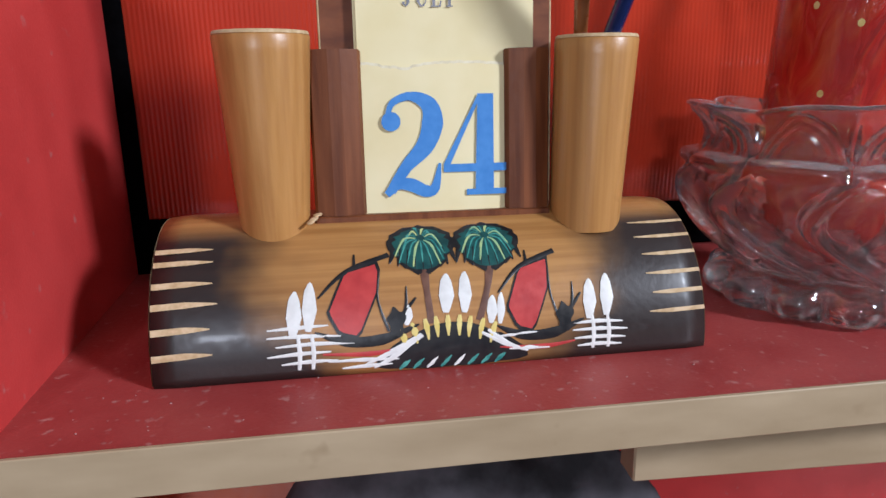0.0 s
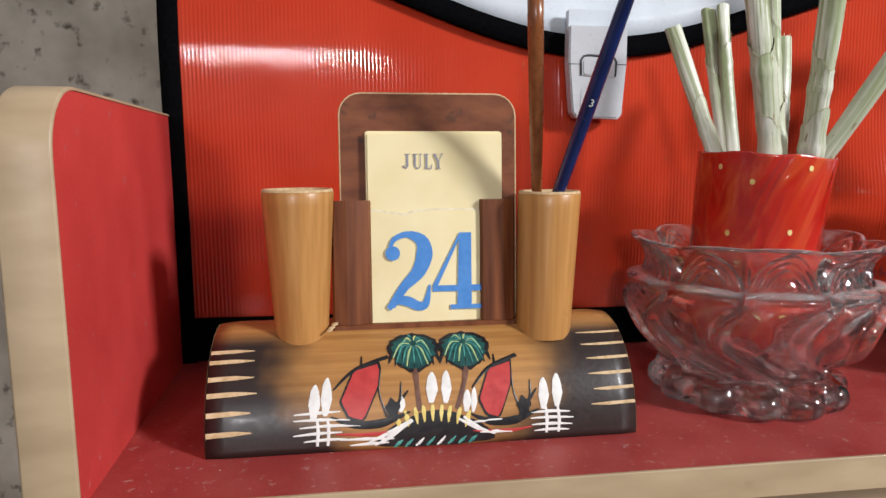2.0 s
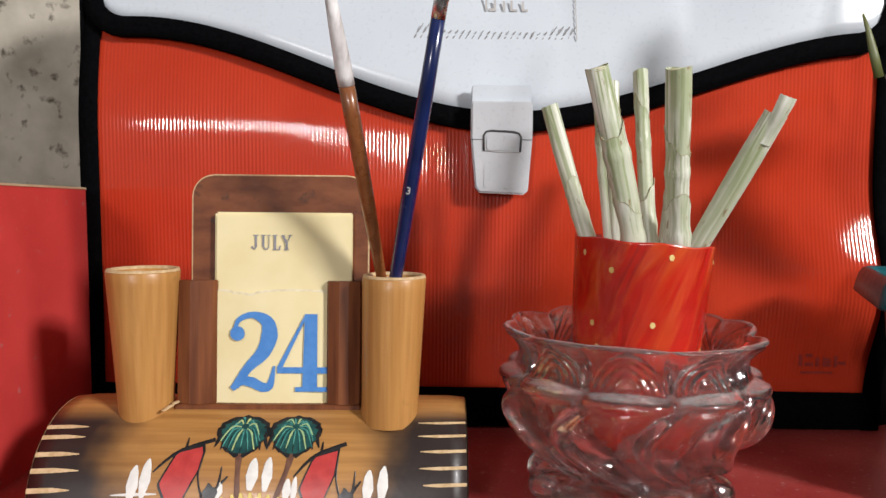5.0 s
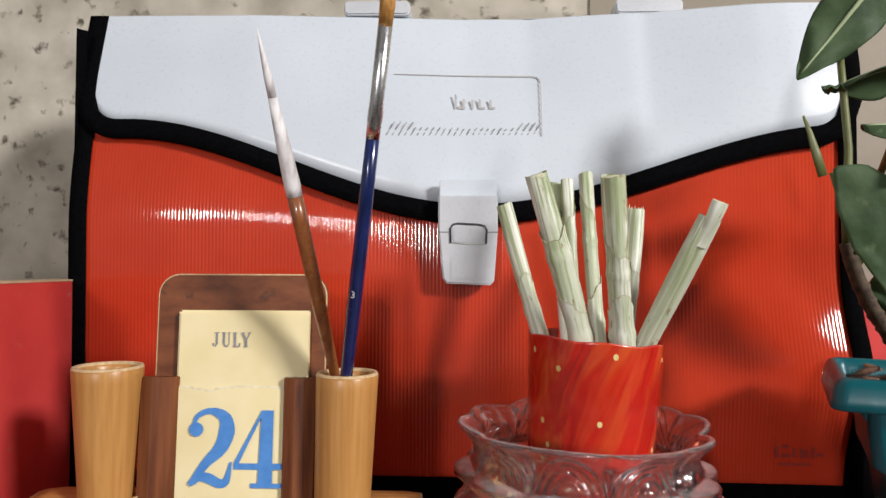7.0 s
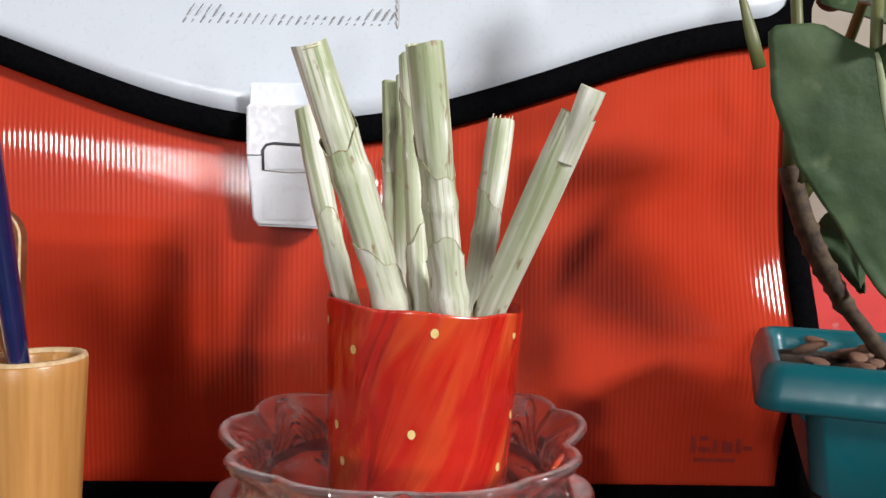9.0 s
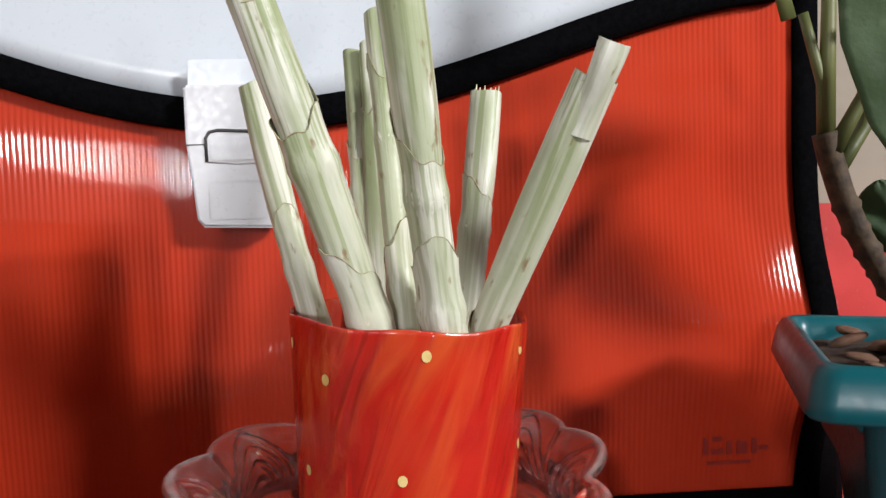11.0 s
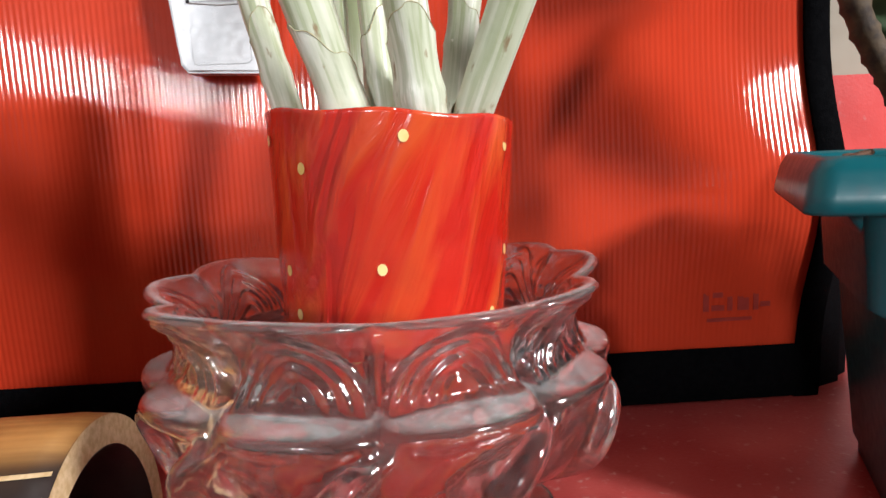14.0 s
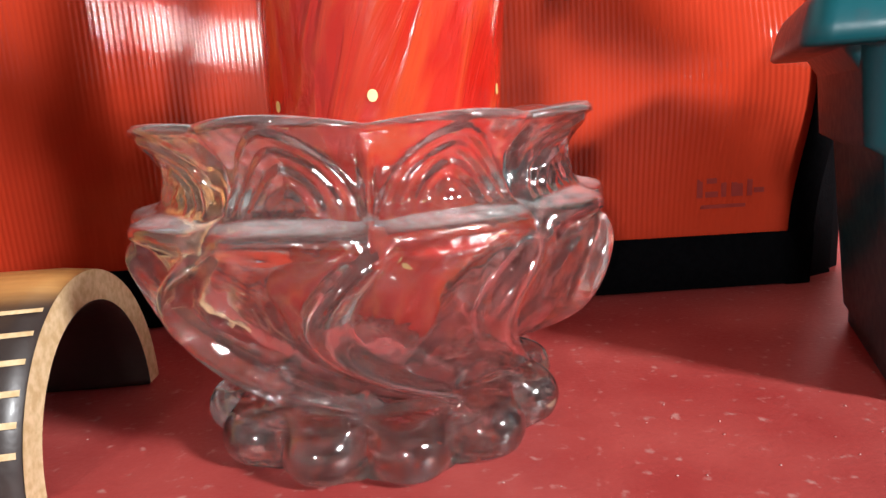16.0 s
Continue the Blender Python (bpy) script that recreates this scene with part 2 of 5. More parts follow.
def glass_material():
    """Clear pressed glass; pale dust lies on its upper ledge and rim, and its ridges are whitened for wear and painted
    glints.
    """
    m = bpy.data.materials.new("pressed_glass")
    m.use_nodes = True
    n, l = m.node_tree.nodes, m.node_tree.links
    b = n["Principled BSDF"]
    b.inputs["Base Color"].default_value = (1.0, 0.995, 0.995, 1)
    b.inputs["Transmission Weight"].default_value = 1.0
    b.inputs["Roughness"].default_value = 0.05
    b.inputs["IOR"].default_value = 1.58
    b.inputs["Coat Weight"].default_value, b.inputs["Coat Roughness"].default_value = 1.0, 0.10
    # one pale diffuse serves the ledge dust and the ridges' painted glints
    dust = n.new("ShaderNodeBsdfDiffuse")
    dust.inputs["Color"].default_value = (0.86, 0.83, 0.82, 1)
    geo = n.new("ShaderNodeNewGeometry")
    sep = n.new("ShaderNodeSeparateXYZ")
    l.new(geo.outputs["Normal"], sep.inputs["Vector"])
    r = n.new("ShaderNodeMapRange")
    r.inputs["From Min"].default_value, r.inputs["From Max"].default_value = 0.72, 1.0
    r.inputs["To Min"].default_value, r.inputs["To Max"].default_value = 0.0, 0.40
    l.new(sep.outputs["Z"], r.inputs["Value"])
    co = n.new("ShaderNodeTexCoord")
    nz = n.new("ShaderNodeTexNoise")
    nz.inputs["Scale"].default_value, nz.inputs["Detail"].default_value = 260, 4
    l.new(co.outputs["Object"], nz.inputs["Vector"])
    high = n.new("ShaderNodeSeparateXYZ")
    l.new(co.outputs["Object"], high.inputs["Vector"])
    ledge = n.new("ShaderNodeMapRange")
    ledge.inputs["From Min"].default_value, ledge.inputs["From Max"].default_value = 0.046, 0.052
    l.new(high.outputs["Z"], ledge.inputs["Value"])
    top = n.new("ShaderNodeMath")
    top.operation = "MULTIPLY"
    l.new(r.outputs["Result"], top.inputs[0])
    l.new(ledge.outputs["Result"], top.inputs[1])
    # sharp ridges whitened as painted glints, a trace everywhere as bright haze
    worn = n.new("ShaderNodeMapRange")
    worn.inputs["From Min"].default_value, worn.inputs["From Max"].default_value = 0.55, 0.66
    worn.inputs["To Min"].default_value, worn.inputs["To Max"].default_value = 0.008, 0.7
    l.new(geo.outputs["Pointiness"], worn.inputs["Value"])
    dust_and_glint = n.new("ShaderNodeMath")
    dust_and_glint.operation = "MAXIMUM"
    l.new(top.outputs["Value"], dust_and_glint.inputs[0])
    l.new(worn.outputs["Result"], dust_and_glint.inputs[1])
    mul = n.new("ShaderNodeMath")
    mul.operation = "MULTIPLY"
    l.new(dust_and_glint.outputs["Value"], mul.inputs[0])
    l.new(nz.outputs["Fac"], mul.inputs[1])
    lump = n.new("ShaderNodeTexNoise")
    lump.inputs["Scale"].default_value, lump.inputs["Detail"].default_value = 190, 1.0
    l.new(co.outputs["Object"], lump.inputs["Vector"])
    bp = n.new("ShaderNodeBump")
    bp.inputs["Strength"].default_value, bp.inputs["Distance"].default_value = 0.5, 0.0009
    l.new(lump.outputs["Fac"], bp.inputs["Height"])
    l.new(bp.outputs["Normal"], b.inputs["Normal"])
    clear = n.new("ShaderNodeBsdfTransparent")
    body = n.new("ShaderNodeMixShader")
    body.inputs["Fac"].default_value = 0.09
    l.new(b.outputs["BSDF"], body.inputs[1])
    l.new(clear.outputs["BSDF"], body.inputs[2])
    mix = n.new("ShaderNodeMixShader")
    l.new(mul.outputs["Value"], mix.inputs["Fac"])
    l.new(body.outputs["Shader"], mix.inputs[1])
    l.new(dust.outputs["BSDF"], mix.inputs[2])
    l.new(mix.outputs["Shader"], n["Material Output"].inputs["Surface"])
    return m


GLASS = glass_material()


def wrap_material():
    """Glossy red wrapping, slightly creased, with lighter slanting brush streaks."""
    m = material("red_wrap", (0.42, 0.010, 0.005), (0.52, 0.018, 0.008), (60, 60, 60), 0.16, bump=0.1, bump_scale=250, coat=0.5)
    n, l = m.node_tree.nodes, m.node_tree.links
    b = n["Principled BSDF"]
    base = b.inputs["Base Color"].links[0].from_socket
    co = n.new("ShaderNodeTexCoord")
    mp = n.new("ShaderNodeMapping")
    mp.vector_type = "TEXTURE"
    mp.inputs["Rotation"].default_value = (0, radians(24), 0)
    mp.inputs["Scale"].default_value = (0.008, 0.008, 0.07)
    l.new(co.outputs["Object"], mp.inputs["Vector"])
    nz = n.new("ShaderNodeTexNoise")
    nz.inputs["Scale"].default_value, nz.inputs["Detail"].default_value, nz.inputs["Distortion"].default_value = 1.0, 5, 0.6
    l.new(mp.outputs["Vector"], nz.inputs["Vector"])
    r = n.new("ShaderNodeMapRange")
    r.inputs["From Min"].default_value, r.inputs["From Max"].default_value, r.inputs["To Max"].default_value = 0.47, 0.72, 0.75
    l.new(nz.outputs["Fac"], r.inputs["Value"])
    mix = n.new("ShaderNodeMix")
    mix.data_type = "RGBA"
    l.new(r.outputs["Result"], mix.inputs["Factor"])
    l.new(base, mix.inputs["A"])
    mix.inputs["B"].default_value = (0.62, 0.10, 0.022, 1)
    b.inputs["Coat Roughness"].default_value = 0.16
    l.new(mix.outputs["Result"], b.inputs["Base Color"])
    old = b.inputs["Normal"].links[0].from_socket
    bp = n.new("ShaderNodeBump")
    bp.inputs["Strength"].default_value, bp.inputs["Distance"].default_value = 0.9, 0.0028
    l.new(nz.outputs["Fac"], bp.inputs["Height"])
    l.new(old, bp.inputs["Normal"])
    l.new(bp.outputs["Normal"], b.inputs["Normal"])
    return m


WRAP = wrap_material()


def burnt_material():
    """Varnished bamboo, scorched dark towards both ends of its length (object x)."""
    m = material("scorched_bamboo", (0.34, 0.155, 0.042), (0.47, 0.235, 0.07), (14, 380, 380), 0.4, bump=0.15, bump_scale=500, coat=0.04)
    n, l = m.node_tree.nodes, m.node_tree.links
    b = n["Principled BSDF"]
    base = b.inputs["Base Color"].links[0].from_socket
    co = n.new("ShaderNodeTexCoord")
    sep = n.new("ShaderNodeSeparateXYZ")
    l.new(co.outputs["Object"], sep.inputs["Vector"])
    ab = n.new("ShaderNodeMath")
    ab.operation = "ABSOLUTE"
    l.new(sep.outputs["X"], ab.inputs[0])
    nz = n.new("ShaderNodeTexNoise")
    nz.inputs["Scale"].default_value = 60
    l.new(co.outputs["Object"], nz.inputs["Vector"])
    mad = n.new("ShaderNodeMath")
    mad.operation = "MULTIPLY_ADD"
    mad.inputs[1].default_value = 0.022
    l.new(nz.outputs["Fac"], mad.inputs[0])
    l.new(ab.outputs["Value"], mad.inputs[2])
    foot = n.new("ShaderNodeMapRange")
    foot.inputs["From Min"].default_value, foot.inputs["From Max"].default_value = 0.016, 0.0
    foot.inputs["To Min"].default_value, foot.inputs["To Max"].default_value = 0.0, 0.024
    l.new(sep.outputs["Z"], foot.inputs["Value"])
    low = n.new("ShaderNodeMath")
    low.operation = "ADD"
    l.new(mad.outputs["Value"], low.inputs[0])
    l.new(foot.outputs["Result"], low.inputs[1])
    r = n.new("ShaderNodeMapRange")
    r.interpolation_type = "SMOOTHSTEP"
    r.inputs["From Min"].default_value, r.inputs["From Max"].default_value, r.inputs["To Max"].default_value = 0.048, 0.076, 0.97
    l.new(low.outputs["Value"], r.inputs["Value"])
    # the flame missed the top of the half round
    crest = n.new("ShaderNodeMapRange")
    crest.interpolation_type = "SMOOTHSTEP"
    crest.inputs["From Min"].default_value, crest.inputs["From Max"].default_value = 0.0425, 0.0375
    l.new(sep.outputs["Z"], crest.inputs["Value"])
    burn = n.new("ShaderNodeMath")
    burn.operation = "MULTIPLY"
    l.new(r.outputs["Result"], burn.inputs[0])
    l.new(crest.outputs["Result"], burn.inputs[1])
    mix = n.new("ShaderNodeMix")
    mix.data_type = "RGBA"
    l.new(burn.outputs["Value"], mix.inputs["Factor"])
    l.new(base, mix.inputs["A"])
    mix.inputs["B"].default_value = (0.013, 0.010, 0.012, 1)
    l.new(mix.outputs["Result"], b.inputs["Base Color"])
    return m


BURNT = burnt_material()


# ---- mesh helpers ----
def part(name, bm, mat, parent=None, label="", smooth=True, matrix=None):
    bmesh.ops.recalc_face_normals(bm, faces=bm.faces)
    me = bpy.data.meshes.new(name)
    bm.to_mesh(me)
    bm.free()
    me.materials.append(mat)
    for p in me.polygons:
        p.use_smooth = smooth
    ob = new(name, me)
    ob.parent = parent
    if matrix is not None:
        ob.matrix_basis = matrix
    if label:
        tagged(ob, label)
    return ob


def thing(name, label, category, matrix=None, group="", kind=""):
    ob = new(name)
    if matrix is not None:
        ob.matrix_basis = matrix
    return tagged(ob, label, category, group, kind)


def box(x0, x1, y0, y1, z0, z1, bevel=0.0, seg=2):
    bm = bmesh.new()
    bmesh.ops.create_cube(bm, size=1)
    for v in bm.verts:
        v.co = ((x0 + x1) / 2 + v.co.x * (x1 - x0), (y0 + y1) / 2 + v.co.y * (y1 - y0), (z0 + z1) / 2 + v.co.z * (z1 - z0))
    if bevel:
        bmesh.ops.bevel(bm, geom=bm.edges[:], offset=bevel, segments=seg, affect="EDGES", profile=0.6)
    return bm


def prism(points, depth, axis="y", bevel=0.0):
    """A flat outline (two coordinates) pushed by depth along the third axis, from 0."""
    bm = bmesh.new()
    at = {"y": lambda a, b: (a, 0, b), "x": lambda a, b: (0, a, b), "z": lambda a, b: (a, b, 0)}[axis]
    way = {"y": (0, depth, 0), "x": (depth, 0, 0), "z": (0, 0, depth)}[axis]
    f = bm.faces.new([bm.verts.new(at(a, b)) for a, b in points])
    ext = bmesh.ops.extrude_face_region(bm, geom=[f])
    bmesh.ops.translate(bm, verts=[e for e in ext["geom"] if isinstance(e, bmesh.types.BMVert)], vec=way)
    if bevel:
        rim = [e for e in bm.edges if len(e.link_faces) == 2 and e.calc_face_angle(0) > 1.0]
        bmesh.ops.bevel(bm, geom=rim, offset=bevel, segments=2, affect="EDGES")
    return bm


def rounded(x0, x1, z0, z1, r, corners="tl tr bl br", n=6):
    pts = []
    for name, cx, cz, a0 in (("br", x1 - r, z0 + r, -90), ("tr", x1 - r, z1 - r, 0), ("tl", x0 + r, z1 - r, 90), ("bl", x0 + r, z0 + r, 180)):
        if name in corners:
            pts += [(cx + r * math.cos(radians(a0 + 90 * k / n)), cz + r * math.sin(radians(a0 + 90 * k / n))) for k in range(n + 1)]
        else:
            pts.append((x1 if "r" in name else x0, z1 if "t" in name else z0))
    return pts


def grid(nu, nv, f, close_u=False):
    """A sheet of (nu x nv) points from f(u, v), u and v from 0 to 1."""
    bm = bmesh.new()
    rows = [[bm.verts.new(f(i / (nu if close_u else nu - 1), j / (nv - 1))) for i in range(nu)] for j in range(nv)]
    for j in range(nv - 1):
        for i in range(nu if close_u else nu - 1):
            k = (i + 1) % nu
            bm.faces.new((rows[j][i], rows[j][k], rows[j + 1][k], rows[j + 1][i]))
    return bm


def tube(points, radii, seg=12, caps=True, flat=1.0, bm=None):
    """A round (or flattened) rod along points."""
    bm = bm or bmesh.new()
    pts = [Vector(p) for p in points]
    side = None
    rings = []
    for i, p in enumerate(pts):
        d = (pts[min(i + 1, len(pts) - 1)] - pts[max(i - 1, 0)]).normalized()
        ref = side if side is not None else Vector((1, 0, 0) if abs(d.x) < 0.9 else (0, 1, 0))
        side = (ref - d * ref.dot(d)).normalized()
        up = d.cross(side)
        rings.append([bm.verts.new(p + radii[i] * (math.cos(a) * side + flat * math.sin(a) * up)) for a in (2 * math.pi * k / seg for k in range(seg))])
    for a, b in zip(rings, rings[1:]):
        for k in range(seg):
            bm.faces.new((a[k], a[(k + 1) % seg], b[(k + 1) % seg], b[k]))
    if caps:
        bm.faces.new(rings[0][::-1])
        bm.faces.new(rings[-1])
    return bm


def lathe(profile, seg=48, centre=(0, 0)):
    return grid(seg, len(profile), lambda u, v: (
        centre[0] + profile[round(v * (len(profile) - 1))][0] * math.cos(2 * math.pi * u),
        centre[1] + profile[round(v * (len(profile) - 1))][0] * math.sin(2 * math.pi * u),
        profile[round(v * (len(profile) - 1))][1]), close_u=True)


# ---- room, wall and shelf unit ----
def structure(name, bm, mat, label, matrix=None):
    return tagged(part(name, bm, mat, None, label, smooth=False, matrix=matrix), category=name.split("_")[0], kind="structure")


structure("wall_back", box(-1.7, 0.19, 0.262, 0.34, -1.0, 1.7), WALL, "grey-cream plaster wall mottled with dark damp stains")
structure("wall_back_painted", box(0.19, 2.0, 0.26, 0.34, -1.0, 1.7), CREAM, "smooth cream painted wall behind the shelf")
structure("wall_left", box(-1.8, -1.7, -2.8, 0.34, -1.0, 1.7), PALE_WALL, "plain pale painted room wall")
structure("wall_right", box(2.0, 2.1, -2.8, 0.34, -1.0, 1.7), PALE_WALL, "plain pale painted room wall")
structure("wall_front", box(-1.8, 2.1, -2.9, -2.8, -1.0, 1.7), PALE_WALL, "plain pale painted room wall")
structure("ceiling", box(-1.8, 2.1, -2.9, 0.34, 1.7, 1.8), CEILING, "plain pale ceiling")
structure("floor", box(-1.8, 2.1, -2.9, 0.34, -1.1, -1.0), FLOOR, "plain grey-brown floor")


def shelf_unit():
    unit = thing("wall_shelf", "red laminate shelf unit with pale wood-look edge banding", "shelf")
    turn = math.tan(radians(2.8))
    xr = 0.75
    front = lambda x: -0.0335 + (x + 0.113) * turn
    bm = bmesh.new()
    ring = [(-0.113, front(-0.113) + 0.001), (xr, front(xr) + 0.001), (xr, 0.245), (-0.139, 0.245)]
    lo = [bm.verts.new((x, y, -0.0128)) for x, y in ring]
    hi = [bm.verts.new((x, y, 0)) for x, y in ring]
    bm.faces.new(hi), bm.faces.new(lo[::-1])
    for k in range(4):
        bm.faces.new((lo[k], lo[(k + 1) % 4], hi[(k + 1) % 4], hi[k]))
    part("shelf_board", bm, DUSTY, unit, "dusty red laminate shelf top", smooth=False)
    band = box(0, (xr + 0.113) / math.cos(radians(2.8)), -0.0008, 0.0008, -0.0131, 0.0002, 0.0003, 1)
    part("front_edge_band", band, EDGE, unit, "pale wood-look edge strip with dark specks", smooth=False, matrix=pose(-0.113, front(-0.113), 0, 0, 0, 2.8))
    # end panel with a rounded upper front corner; it runs back at a slight angle
    tilt = pose(-0.113, -0.034, 0, 0, 0, 5.1)
    outline = [(0.28, -0.9), (0.28, 0.1345), (0.027, 0.1345)]
    outline += [(0.022 - 0.022 * math.sin(radians(a)), 0.1125 + 0.022 * math.cos(radians(a))) for a in range(0, 91, 10)]
    outline += [(0.0, -0.9)]
    part("end_panel", prism(outline, -0.0160, "x"), RED, unit, "bright red laminate end panel", smooth=False, matrix=tilt)
    path = [(y, z) for y, z in outline[1:-1]] + [(0.0, 0.0), (0.0, -0.9)]
    bm = bmesh.new()
    rows = []
    for i, (y, z) in enumerate(path):
        a, b = path[max(i - 1, 0)], path[min(i + 1, len(path) - 1)]
        d = Vector((b[0] - a[0], b[1] - a[1])).normalized()
        nrm = Vector((d.y, -d.x)) * 0.0012
        rows.append([bm.verts.new((x, y + o * nrm.x, z + o * nrm.y)) for x, o in ((0.0004, 0.0), (0.0004, 0.7), (-0.0004, 1.0), (-0.0156, 1.0), (-0.0164, 0.7), (-0.0164, 0.0))])
    for a, b in zip(rows, rows[1:]):
        for k in range(5):
            bm.faces.new((a[k], a[k + 1], b[k + 1], b[k]))
    part("end_edge_band", bm, EDGE, unit, "worn pale wood-look edge strip of the end panel", matrix=tilt)
    part("far_end_panel", box(xr, xr + 0.016, 0.01, 0.245, -0.9, 0.1345), RED, unit, smooth=False)
    part("back_board", box(-0.14, xr, 0.246, 0.258, -0.9, 0.1345), RED, unit, "low red laminate back board", smooth=False)
    part("bottom_board", box(-0.113, xr, 0.0, 0.245, -0.262, -0.25), RED, unit, smooth=False)
    part("front_rail", box(0.064, xr, 0.004, 0.016, -0.045, -0.0132, 0.0006, 1), EDGE, unit, "pale wood rail below the shelf board", smooth=False)
    # dust crumbs on the board
    bm = bmesh.new()
    rnd = random.Random(5)
    for k in range(200):
        x = rnd.uniform(-0.10, 0.30)
        y = front(x) + 0.004 + abs(rnd.gauss(0, 0.035))
        r = rnd.uniform(0.00006, 0.00026) * (1.6 if rnd.random() < 0.08 else 1)
        if y > 0.20:
            continue
        bmesh.ops.create_icosphere(bm, subdivisions=1, radius=r, matrix=Matrix.Translation((x, y, r * 0.4)) @ Matrix.Diagonal((1.3, 1.0, 0.6, 1)))
    tagged(part("dust", bm, DUST, None, "pale dust crumbs scattered on the red shelf"), category="dust", kind="stuff")


shelf_unit()


def lower_things():
    heap = thing("folded_bag", "dark crumpled bag with an orange panel below the shelf", "bag")
    heap.location = (0.02, 0.06, -0.25)
    f = lambda u, v: ((u - 0.5) * 0.2 + 0.012 * math.sin(9 * v), 0.07 * (v - 0.5), 0.195 * (1 - abs(2 * v - 1) ** 3) * (1 - abs(2 * u - 1) ** 6) + 0.008 * math.sin(14 * u + 5 * v))
    part("bag_body", grid(40, 20, f), CLOTH_DARK, heap)
    part("orange_panel", grid(20, 12, lambda u, v: (-0.16 + 0.11 * u, 0.02 - 0.035 * (1 - abs(2 * v - 1)), 0.002 + 0.2 * v)), ORANGE, heap, "orange side panel")


lower_things()


# ---- document bag ----
BAG = pose(0.09, 0.1365, 0, 0, 0, 2.86)
U0, U1 = -0.2205, 0.2335


def bulge(u, z):
    """How far the filled bag's face stands out: a slow swell, and a stronger one low down near one end."""
    s = 0.004 * math.cos(math.pi * max(-0.5, min(0.5, (u - 0.01) / 0.45))) * math.sin(math.pi * min(1, max(0, (z - 0.02) / 0.27)))
    lean = 0.045 * max(-0.4, min(1.2, (u + 0.085) / 0.08)) * min(1, max(0, (0.2 - u) / 0.08))
    back = lean * min(0.14, max(0.0, z - 0.08)) + 0.024 * (max(0.0, z - 0.17 - 0.03 * min(1, max(0, (u - 0.05) / 0.06)) - 0.03 * min(1, max(0, (u - 0.12) / 0.06))) / 0.12) ** 1.5
    # slack, slightly crumpled plastic towards the far end
    slack = min(1, max(0, (u - 0.12) / 0.06)) * min(1, max(0, (0.20 - z) / 0.04)) * min(1, max(0, (z - 0.05) / 0.03))
    s += slack * (0.00045 * noise.noise((u * 24, z * 30, 1.3)) + 0.00006 * noise.noise((u * 70, z * 60, 4.1)))
    return s - back + 0.0145 * math.exp(-((u - 0.228) / 0.055) ** 2 - ((z - 0.080) / 0.035) ** 2)


def flap_edge(u):
    t = min(1, abs(u - 0.016) / 0.205)
    return 0.1790 + (0.0505 if u < 0.016 else 0.0445) * (t * t * (3 - 2 * t)) ** 1.06


